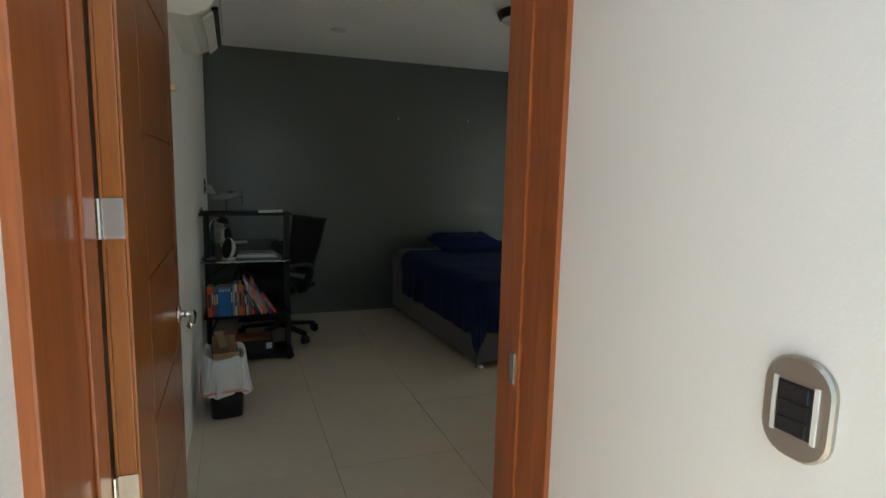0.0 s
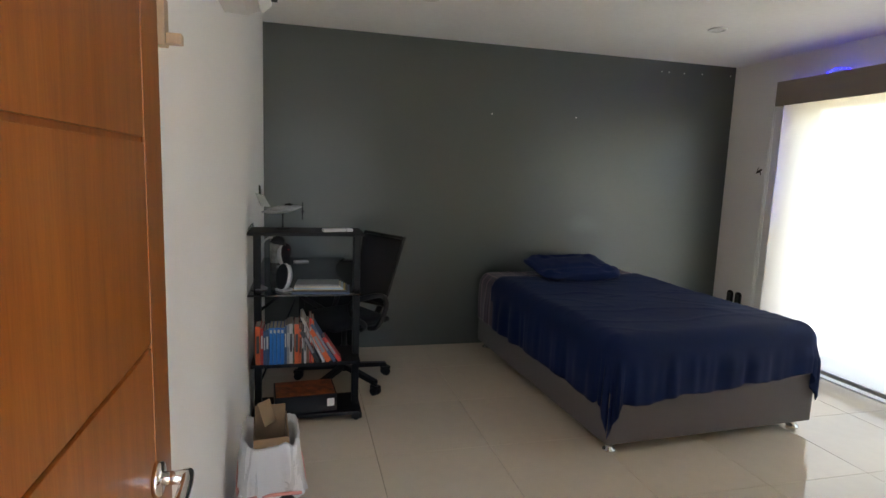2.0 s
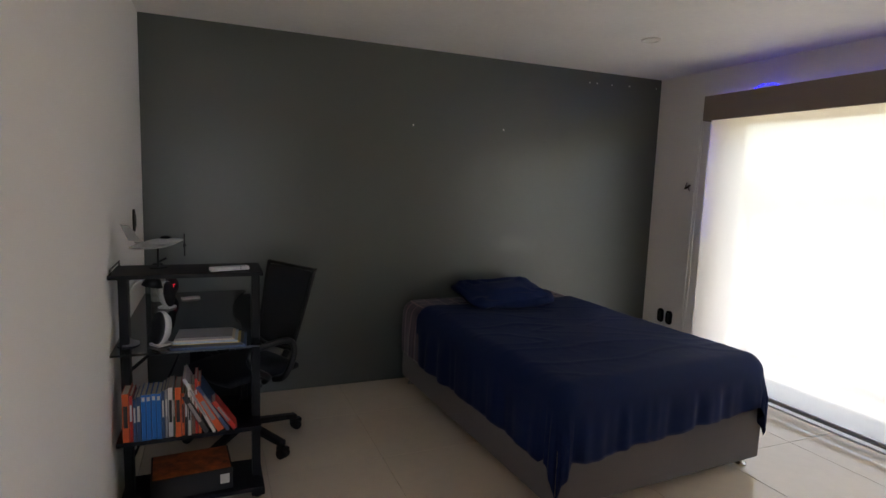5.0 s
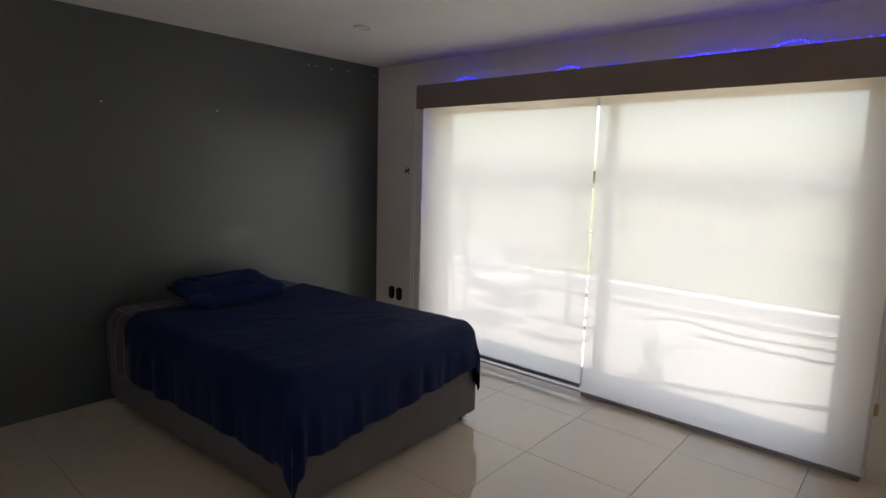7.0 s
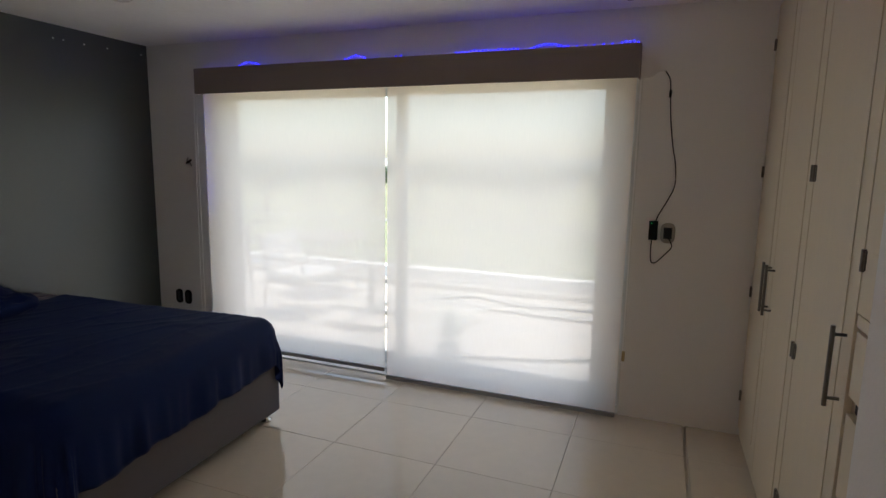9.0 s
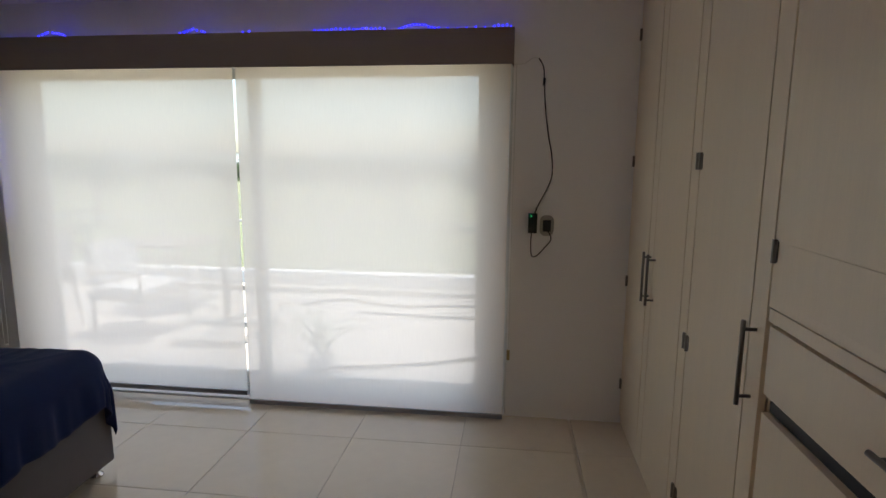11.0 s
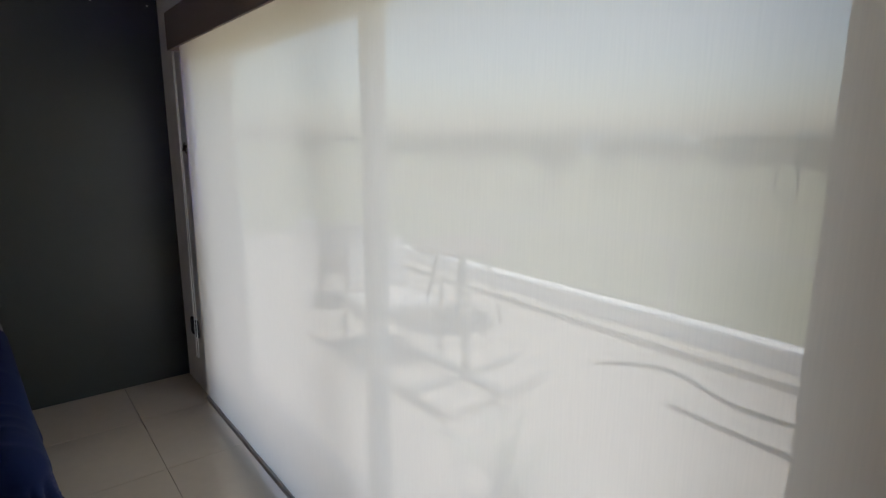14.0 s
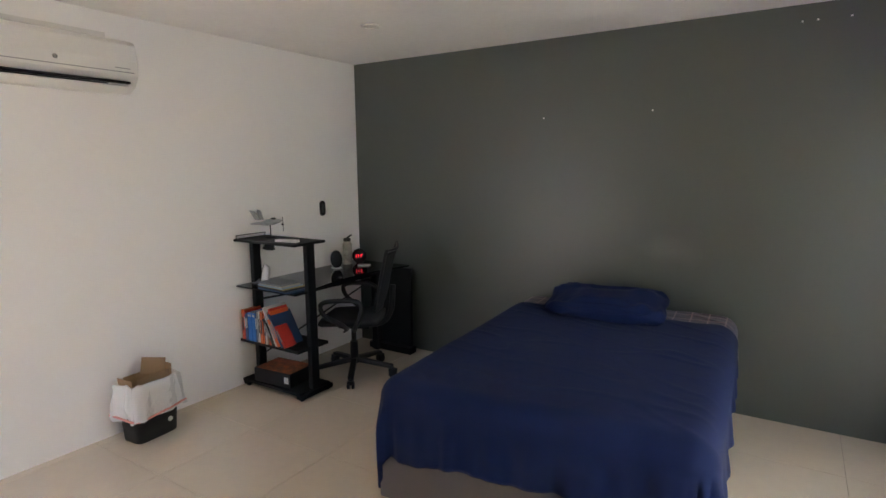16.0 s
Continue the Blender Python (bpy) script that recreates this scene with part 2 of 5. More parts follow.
def add_cyl(bm, p0, p1, r0, r1=None, seg=20):
    p0, p1 = Vector(p0), Vector(p1)
    d = p1 - p0
    m = Matrix.Translation((p0 + p1) / 2) @ d.to_track_quat("Z", "Y").to_matrix().to_4x4()
    bmesh.ops.create_cone(bm, cap_ends=True, segments=seg, radius1=r0, radius2=r0 if r1 is None else r1, depth=d.length, matrix=m)


def cyl(name, rods, mat, parent=None, bevel=0.0, seg=20, at=None, smooth=True):
    """rods: (start, end, radius[, end radius])."""
    bm = bmesh.new()
    for r in rods:
        add_cyl(bm, *r, seg=seg)
    ob = finish(name, bm, mat, parent, False, bevel, at)
    if smooth:
        for p in ob.data.polygons:
            p.use_smooth = len(p.vertices) == 4
    return ob


def lathe(name, profile, mat, parent=None, seg=28, at=None):
    """A turned body from (radius, height) pairs."""
    bm = bmesh.new()
    rings = [[bm.verts.new((r * math.cos(2 * math.pi * i / seg), r * math.sin(2 * math.pi * i / seg), z)) for i in range(seg)] for r, z in profile]
    for a, b in zip(rings, rings[1:]):
        for i in range(seg):
            bm.faces.new((a[i], a[(i + 1) % seg], b[(i + 1) % seg], b[i]))
    bm.faces.new(rings[0][::-1])
    bm.faces.new(rings[-1])
    return finish(name, bm, mat, parent, True, 0, at)


def smooth_path(pts, n=8):
    pts = [Vector(p) for p in pts]
    out = []
    for i in range(len(pts) - 1):
        a, b, c, d = pts[max(i - 1, 0)], pts[i], pts[i + 1], pts[min(i + 2, len(pts) - 1)]
        for k in range(n):
            t = k / n
            out.append(0.5 * (2 * b + (c - a) * t + (2 * a - 5 * b + 4 * c - d) * t * t + (3 * b - a - 3 * c + d) * t ** 3))
    return out + [pts[-1]]


def add_tube(bm, pts, r, seg=8, n=8):
    path = smooth_path(pts, n)
    rings = []
    for i, p in enumerate(path):
        d = path[min(i + 1, len(path) - 1)] - path[max(i - 1, 0)]
        q = d.to_track_quat("Z", "Y")
        rings.append([bm.verts.new(p + q @ Vector((r * math.cos(2 * math.pi * k / seg), r * math.sin(2 * math.pi * k / seg), 0))) for k in range(seg)])
    for a, b in zip(rings, rings[1:]):
        for k in range(seg):
            bm.faces.new((a[k], a[(k + 1) % seg], b[(k + 1) % seg], b[k]))
    bm.faces.new(rings[0][::-1])
    bm.faces.new(rings[-1])


def tube(name, pts, r, mat, parent=None, seg=8, n=8, at=None):
    bm = bmesh.new()
    add_tube(bm, pts, r, seg, n)
    return finish(name, bm, mat, parent, True, 0, at)


def prism(name, outline, z0, z1, mat, parent=None):
    bm = bmesh.new()
    lo = [bm.verts.new((x, y, z0)) for x, y in outline]
    hi = [bm.verts.new((x, y, z1)) for x, y in outline]
    n = len(lo)
    for i in range(n):
        bm.faces.new((lo[i], lo[(i + 1) % n], hi[(i + 1) % n], hi[i]))
    bm.faces.new(lo[::-1])
    bm.faces.new(hi)
    bmesh.ops.recalc_face_normals(bm, faces=bm.faces)
    return finish(name, bm, mat, parent)


def empty(name, at=None):
    ob = new(name)
    if at is not None:
        ob.matrix_world = at
    return ob


def structure(ob, label, category):
    return tagged(ob, label, category, kind="structure")


# ---- the room's shell ----
XW, YD, ZC = 3.80, 5.60, 2.45       # window wall, dark wall, ceiling
YC = 1.118                          # wardrobe fronts
floor = structure(boxes("floor", [(-0.6, 3.95, -0.6, 5.75, -0.15, -0.008)], GROUT, bevel=0), "polished cream porcelain tile floor with thin grey joints", "floor")
structure(prism("wall_left", [(-0.25, 5.6), (-0.282, 1.40), (-0.45, 1.40), (-0.45, 5.6)], -0.01, ZC + 0.05, WHITE), "plain matt white painted plaster side wall", "wall")
structure(boxes("wall_dark", [(-0.45, 3.95, YD, YD + 0.15, -0.01, ZC + 0.05)], DARK, bevel=0), "dark charcoal green painted feature wall behind the bed", "wall")
OY0, OY1, OZ = 1.79, 5.03, 2.13     # glazed opening
structure(boxes("wall_window", [(XW, XW + 0.15, 0.3, OY0, -0.01, ZC + 0.05), (XW, XW + 0.15, OY1, YD, -0.01, ZC + 0.05), (XW, XW + 0.15, OY0, OY1, OZ, ZC + 0.05)], WHITE, bevel=0), "white painted wall round the wide sliding glass door", "wall")
structure(boxes("ceiling", [(-0.45, 3.95, 0.3, YD + 0.15, ZC, ZC + 0.2)], CEIL, bevel=0), "white hand-trowelled plaster ceiling of the bedroom", "ceiling")
# door wall and hall
structure(boxes("wall_door", [(0.66, 0.86, 1.19, 1.46, -0.01, ZC), (-0.45, 0.86, 1.10, 1.40, 2.14, ZC)], WHITE, bevel=0), "white wall over and beside the bedroom door", "wall")
structure(boxes("wall_hall_right", [(0.625, 0.86, -0.35, 1.19, -0.01, 2.66)], WHITE, bevel=0), "white plastered hallway wall with a light switch", "wall")
structure(boxes("wall_hall_left", [(-0.45, -0.285, -0.35, 0.955, -0.01, 2.66)], STUCCO, bevel=0), "white rough plastered hallway wall", "wall")
structure(boxes("wall_closet", [(0.86, 3.8, 0.3, 0.45, -0.01, ZC)], WHITE, bevel=0), "plain white wall behind the wardrobes", "wall")


def door_frame():
    e = empty("door_frame", pose(0.17, 1.3, 0))
    structure(e, "orange-brown stained cedar door frame with moulded stops", "door frame")
    inv = pose(-0.17, -1.3, 0)
    for nm, dims in (("jamb", [(-0.33, -0.272, 1.15, 1.372, 0, 2.14)]), ("jamb", [(0.622, 0.662, 1.25, 1.462, 0, 2.14)]),
                     ("casing", [(-0.33, -0.262, 0.955, 1.147, 0, 2.2)]), ("casing", [(0.612, 0.662, 1.186, 1.247, 0, 2.2)]),
                     ("stop", [(0.612, 0.622, 1.33, 1.39, 0, 2.1)]), ("stop", [(-0.272, -0.264, 1.24, 1.33, 0, 2.1)]),
                     ("head", [(-0.272, 0.622, 1.15, 1.372, 2.10, 2.14)]), ("casing", [(-0.262, 0.612, 1.05, 1.147, 2.1, 2.2)])):
        boxes(nm, dims, FRAMEWOOD, bevel=0.004, at=inv @ Matrix()).parent = e
    st = boxes("strike_plate", [(0.6075, 0.6125, 1.345, 1.368, 0.87, 0.95)], CHROME, bevel=0.001, at=inv @ Matrix())
    st.parent = e


def door_leaf():
    """An inward door standing open against the side wall, made of a core with proud boards and fine grooves between."""
    e = empty("door", pose(-0.24, 1.357, 0, 0, 0, 0))
    tagged(e, "glossy orange-brown cedar flush door with grooves standing open", "door")
    w, h = 0.935, 2.09
    boxes("core", [(-0.016, 0.016, 0, w, 0.012, h)], DOORWOOD, e, bevel=0.002)
    g = 0.0042
    for sgn in (1, -1):
        x0, x1 = sorted((sgn * 0.0165, sgn * 0.0225))
        boxes("stile", [(x0, x1, 0, 0.235 - g, 0.012, h)], DOORWOOD, e, bevel=0.0015)
        boxes("stile", [(x0, x1, 0.825 + g, w, 0.012, h)], DOORWOOD, e, bevel=0.0015)
        zs = [0.012, 0.12, 0.45, 0.785, 1.13, 1.46, 1.795, h]
        for a, b in zip(zs, zs[1:]):
            boxes("panel", [(x0, x1, 0.235, 0.825, a + g, b - g)], DOORWOOD, e, bevel=0.0015)
    bm = bmesh.new()
    add_cyl(bm, (0.0225, 0.82, 0.9), (0.034, 0.82, 0.9), 0.03, 0.027, 28)
    add_cyl(bm, (0.03, 0.82, 0.9), (0.075, 0.82, 0.9), 0.011, 0.012, 16)
    add_tube(bm, [(0.07, 0.83, 0.9), (0.074, 0.8, 0.9), (0.074, 0.75, 0.895), (0.07, 0.715, 0.885)], 0.011, 12)
    finish("handle", bm, POLISH, e, True)
    bm = bmesh.new()
    add_cyl(bm, (-0.0225, 0.82, 0.9), (-0.03, 0.82, 0.9), 0.028, 0.026, 20)
    finish("handle", bm, POLISH, e)
    for z in (0.25, 0.74, 1.29, 1.86):
        bm = bmesh.new()
        add_box(bm, -0.018, 0.018, -0.004, -0.0005, z - 0.038, z + 0.038)
        for k in range(5):
            add_cyl(bm, (-0.024, -0.006, z - 0.038 + k * 0.0152), (-0.024, -0.006, z - 0.038 + k * 0.0152 + 0.0144), 0.0065, seg=12)
        for dz in (-0.028, 0, 0.028):
            add_cyl(bm, (0.006 + (0.006 if dz else -0.008), -0.0055, z + dz), (0.006 + (0.006 if dz else -0.008), -0.0035, z + dz), 0.0035, seg=10)
        finish("hinge", bm, CHROME, e)


door_frame()
door_leaf()


# ---- sliding window, blinds and valance ----
def window():
    e = empty("window_1", pose(XW + 0.08, 3.44, 0))
    structure(e, "wide white aluminium sliding glass door to the terrace", "window")
    inv = pose(-XW - 0.08, -3.44, 0)
    x0, x1 = XW + 0.115, XW + 0.19
    fr = boxes("frame", [(x0, x1, OY0, 1.93, 0, OZ), (x0, x1, 4.90, OY1, 0, OZ), (x0, x1, 1.93, 4.90, OZ - 0.05, OZ), (x0, x1, 1.93, 4.90, 0.0, 0.05)], ALU, e, at=inv @ Matrix())
    for a, b, xs in ((1.93, 3.41, x0 + 0.008), (3.34, 4.90, x0 + 0.041)):
        boxes("sash", [(xs, xs + 0.03, a, a + 0.06, 0.05, OZ - 0.05), (xs, xs + 0.03, b - 0.06, b, 0.05, OZ - 0.05), (xs, xs + 0.03, a + 0.06, b - 0.06, OZ - 0.11, OZ - 0.05), (xs, xs + 0.03, a + 0.06, b - 0.06, 0.05, 0.13)], ALU, e, bevel=0.002, at=inv @ Matrix())
        gl = boxes("pane", [(xs + 0.012, xs + 0.018, a + 0.06, b - 0.06, 0.13, OZ - 0.11)], GLASS, e, bevel=0, at=inv @ Matrix())
        gl.visible_shadow = False


window()
# white strip added to imitate the bright line of daylight below the blind
structure(boxes("threshold", [(XW, XW + 0.114, OY0 + 0.003, OY1 - 0.003, -0.007, 0.012)], WHITEPLA, bevel=0.003), "added white strip for the daylight seen under the blinds", "threshold")


def roller_blind(y0, y1, zb, x):
    e = empty("roller_blind", pose(x, (y0 + y1) / 2, 0))
    tagged(e, "cream sun-screen roller blind pulled down over the glass door", "blind", "blinds over the glass door")
    h = (y1 - y0) / 2
    bm = bmesh.new()
    n = 24
    rows = [[bm.verts.new((0.0012 * math.sin(i * 0.9 + k * 0.25), -h + 2 * h * i / n, zb + 0.02 + (2.13 - zb) * k / n)) for i in range(n + 1)] for k in range(n + 1)]
    for a, b in zip(rows, rows[1:]):
        for i in range(n):
            bm.faces.new((a[i], a[i + 1], b[i + 1], b[i]))
    finish("cloth", bm, SCREEN, e, True)
    boxes("bottom_rail", [(-0.011, 0.011, -h, h, zb, zb + 0.028)], RAILGREY, e, bevel=0.004)
    cyl("roller", [((0.0, -h, 2.15), (0.0, h, 2.15), 0.022)], ALU, e)


roller_blind(1.806, 3.388, 0.008, 3.737)
roller_blind(3.41, 4.985, 0.055, 3.752)
val = boxes("valance", [(3.70, 3.712, 1.79, 5.02, 2.047, 2.235), (3.712, 3.80, 1.79, 1.80, 2.047, 2.235), (3.712, 3.80, 5.01, 5.02, 2.047, 2.235), (3.712, 3.80, 1.80, 5.01, 2.222, 2.234)], VALANCE, bevel=0.003)
tagged(val, "long taupe fabric covered valance box above the blinds", "valance")


# ---- wardrobe along the door wall ----
def bar_handle(e, p, q, out=0.035):
    """A steel bar on two posts, from p to q on the face."""
    p, q = Vector(p), Vector(q)
    o = Vector((0, out, 0))
    d = (q - p).normalized()
    cyl("handle", [(p + o, q + o, 0.0065), (p + d * 0.025, p + d * 0.025 + o, 0.005), (q - d * 0.025, q - d * 0.025 + o, 0.005)], AGED, e, seg=14)


def wardrobe_hinge(e, x, z):
    bm = bmesh.new()
    add_cyl(bm, (x, 0.004, z - 0.03), (x, 0.004, z + 0.03), 0.007, seg=12)
    add_box(bm, x - 0.012, x + 0.012, 0.0, 0.004, z - 0.026, z + 0.026)
    finish("hinge", bm, AGED, e)


def tall_door(e, x0, x1, handle_x, hinge_xs):
    d = boxes("door", [(x0 + 0.002, x1 - 0.002, -0.02, 0, 0.06, 2.40)], CLOSET, e, bevel=0.002)
    boxes("panel", [(x0 + 0.09, x1 - 0.09, 0, 0.003, 0.16, 2.30)], CLOSET, e, bevel=0.0015)
    bar_handle(e, (handle_x, 0, 0.87), (handle_x, 0, 1.11))
    for hx in hinge_xs:
        for z in (0.25, 0.865, 1.535, 2.2):
            wardrobe_hinge(e, hx, z)


def tall_wardrobe(x0, x1):
    w = x1 - x0
    e = empty("wardrobe", pose(x0, YC, 0))
    tagged(e, "cream lacquered built-in wardrobe with steel bar handles", "wardrobe", "built-in wardrobes")
    boxes("body", [(0, w, -0.66, -0.022, 0.0, ZC - 0.002)], CLOSET, e, bevel=0.002)
    boxes("plinth", [(0, w, -0.022, -0.01, 0.0, 0.056)], CLOSET, e, bevel=0.002)
    return e


w1 = tall_wardrobe(2.69, 3.797)
tall_door(w1, 0.0, 0.555, 0.555 - 0.042, (0.012,))
tall_door(w1, 0.555, 1.107, 0.555 + 0.042, (1.095,))
w2 = tall_wardrobe(2.07, 2.686)
tall_door(w2, 0.0, 0.616, 0.05, (0.60,))


def drawer_wardrobe(x0, x1):
    e = tall_wardrobe(x0, x1)
    w = x1 - x0
    m = w / 2
    e["label"] = "cream built-in wardrobe with cupboard doors over drawers"
    for a, b, hx, hg in ((0.0, m, m - 0.035, 0.012), (m, w, m + 0.035, w - 0.012)):
        boxes("door", [(a + 0.003, b - 0.003, -0.02, 0, 1.165, 2.40)], CLOSET, e, bevel=0.002)
        boxes("panel", [(a + 0.07, b - 0.07, 0, 0.003, 1.19, 1.335), ], CLOSET, e, bevel=0.0015)
        boxes("panel", [(a + 0.07, b - 0.07, 0, 0.003, 1.34, 2.33), ], CLOSET, e, bevel=0.0015)
        bar_handle(e, (hx, 0, 1.22), (hx, 0, 1.4))
        for z in (1.31, 2.2):
            wardrobe_hinge(e, hg, z)
    boxes("rail", [(0, w, -0.022, -0.004, 1.125, 1.16)], CLOSET, e, bevel=0.002)
    for z0, z1, hz, out in ((0.935, 1.118, 1.03, 0), (0.64, 0.885, 0.80, 0), (0.35, 0.63, 0.52, 0), (0.06, 0.34, 0.24, 0)):
        boxes("drawer", [(0.02, w - 0.02, -0.02, out, z0, z1)], CLOSET, e, bevel=0.002)
        bar_handle(e, (m - 0.1, out, hz), (m + 0.1, out, hz))
    # black sheet painted in for the shade inside the open slot between drawers
    boxes("slot_shade", [(0.02, w - 0.02, -0.0215, -0.0195, 0.887, 0.932)], BLACKPLA, e, bevel=0)


drawer_wardrobe(0.865, 2.066)


# ---- bed ----
BED = pose(1.545, 3.628, 0, 0, 0, 2.9)
BW, BL, BT = 1.38, 1.89, 0.62
EDGE = 0.085    # rounding of the mattress


def plaid(name):
    m = bpy.data.materials.new(name)
    m.use_nodes = True
    nt = m.node_tree
    p = nt.nodes["Principled BSDF"]
    tc = nt.nodes.new("ShaderNodeTexCoord")
    cols = []
    for axis, scale in (("X", 3.2), ("Y", 3.2), ("X", 9.0), ("Y", 9.0)):
        w = nt.nodes.new("ShaderNodeTexWave")
        w.bands_direction = axis
        w.inputs["Scale"].default_value, w.inputs["Distortion"].default_value = scale, 0.3
        nt.links.new(tc.outputs["Object"], w.inputs["Vector"])
        r = nt.nodes.new("ShaderNodeMapRange")
        r.inputs["From Min"].default_value, r.inputs["From Max"].default_value = (0.965, 0.985) if scale < 5 else (0.5, 0.9)
        nt.links.new(w.outputs["Fac"], r.inputs["Value"])
        cols.append(r.outputs["Result"])
    prev = None
    base = (0.026, 0.008, 0.02, 1)
    for fac, col in zip((cols[2], cols[3], cols[0], cols[1]), ((0.045, 0.012, 0.026, 1), (0.034, 0.012, 0.042, 1), (0.2, 0.11, 0.12, 1), (0.2, 0.11, 0.12, 1))):
        mix = nt.nodes.new("ShaderNodeMix")
        mix.data_type = "RGBA"
        nt.links.new(fac, mix.inputs[0])
        if prev is None:
            mix.inputs[6].default_value = base
        else:
            nt.links.new(prev, mix.inputs[6])
        mix.inputs[7].default_value = col
        prev = mix.outputs[2]
    nt.links.new(prev, p.inputs["Base Color"])
    p.inputs["Roughness"].default_value, p.inputs["Sheen Weight"].default_value = 0.9, 0.3
    return m


PLAID = plaid("purple_plaid_blanket")


def drape(name, mat, v0, v1, left, right, front, lift, seed, folds):
    """Cloth laid over the mattress: creased on top, rolling over its soft edges and hanging in folds, longest at the corners."""
    bm = bmesh.new()
    nu, nv = 150, 130
    r = EDGE + lift
    quarter = r * math.pi / 2
    grid = []
    for j in range(nv + 1):
        row = []
        for i in range(nu + 1):
            u = -left + (BW + left + right) * i / nu
            v = v0 - front + (v1 - v0 + front) * j / nv
            lo_v = v0 + EDGE if front else -9
            cx, cy = min(max(u, EDGE), BW - EDGE), max(v, lo_v)
            du, dv = u - cx, v - cy
            over = math.hypot(du, dv)
            n1 = noise.noise(Vector((u * 2.2 + seed, v * 2.8, seed)))
            pull = abs(noise.noise(Vector((u * 2.4 + v * 5.5, v * 2.0 - u * 1.2, seed + 9))))
            fine = abs(noise.noise(Vector((u * 7 + v * 3, v * 9 - u * 2, seed + 5))))
            relief = 0.011 * n1 + 0.005 * max(0, 0.09 - pull) / 0.09 + 0.0015 * max(0, 0.12 - fine) / 0.12
            if over < 1e-6:
                x, y, z = u, v, BT + lift + relief
            else:
                d = Vector((du, dv, 0)) / over
                corner = min(abs(du), abs(dv)) / max(abs(du), abs(dv), 1e-6)
                a = min(over, quarter) / r
                hang = max(0, over - quarter)
                s = min(1, hang / 0.14)
                q = math.atan2(dv, du) * 0.5 + (cx if abs(dv) > abs(du) else cy + 5)
                f = folds * s * (1.5 * noise.noise(Vector((q * 7, 0.5 * hang, seed))) + 0.8 * noise.noise(Vector((q * 19, hang, seed + 2))))
                f = f * (1 + 1.2 * corner) + 0.012 * s
                out = r * math.sin(a) + max(f, -0.012) * (1 if abs(dv) > abs(du) else 0.7)
                x, y = cx + d.x * out, cy + d.y * out
                z = BT + lift - r * (1 - math.cos(a)) - hang + relief * max(0, 1 - over / r)
                if dv < 0:
                    z += min(1, hang / 0.2) * (0.1 * (cx / BW) * (1 - corner) + 0.01 * math.sin(u * 15 + seed))
                z = max(z, 0.035 + 0.01 * n1)
            row.append(bm.verts.new((x, y, z)))
        grid.append(row)
    for a, b in zip(grid, grid[1:]):
        for i in range(nu):
            bm.faces.new((a[i], a[i + 1], b[i + 1], b[i]))
    ob = finish(name, bm, mat, None, True, 0, BED)
    so = ob.modifiers.new("cloth", "SOLIDIFY")
    so.thickness, so.offset = 0.003, 1
    return ob


def bed():
    e = empty("bed", BED)
    tagged(e, "double bed with grey upholstered box base on chrome feet", "bed")
    boxes("base", [(0, BW, 0, BL, 0.06, 0.345)], BEDCLOTH, e, bevel=0.012)
    boxes("mattress", [(0.012, BW - 0.012, 0.012, BL - 0.01, 0.348, BT - 0.012)], MATTRESS, e, bevel=0.08)
    for x in (0.06, BW - 0.06):
        for y in (0.06, BL - 0.06):
            lathe("foot", [(0.03, 0), (0.034, 0.004), (0.034, 0.012), (0.022, 0.018), (0.02, 0.04), (0.033, 0.048), (0.033, 0.06)], POLISH, e, 20, pose(x, y, 0))


bed()
tagged(drape("blanket", PLAID, 1.40, 1.875, 0.34, 0.2, 0, 0.006, 3.1, 0.016), "purple and wine plaid blanket spread across the bed head", "blanket")
tagged(drape("sheet", SHEET, 0.0, 1.60, 0.35, 0.23, 0.34, 0.016, 1.3, 0.024), "rumpled navy blue cotton sheet hanging over the bed", "sheet")


def pillow():
    bm = bmesh.new()
    bmesh.ops.create_uvsphere(bm, u_segments=64, v_segments=40, radius=1)
    for v in bm.verts:
        x, y, z = v.co
        px, py = math.copysign(abs(x) ** 0.5, x), math.copysign(abs(y) ** 0.5, y)
        r = max(abs(px), abs(py))
        wr = noise.noise(Vector((x * 3, y * 3, z * 2))) * 0.022 + noise.noise(Vector((x * 8, y * 5, 3))) * 0.01
        tip = (abs(px) * abs(py)) ** 3
        v.co = (px * 0.385 * (1 - 0.09 * (1 - abs(py)) + 0.05 * tip), py * 0.225 * (1 - 0.12 * (1 - abs(px)) + 0.06 * tip), z * 0.075 * (1 - 0.3 * r * r) * (1.0 + 0.25 * px) + wr * (1 - 0.5 * tip))
    ob = finish("pillow", bm, SHEET, None, True, 0, BED @ pose(0.65, 1.56, BT + 0.092, 11, 1, 4))
    return tagged(ob, "soft creased navy pillow at the head of the bed", "pillow")


pillow()


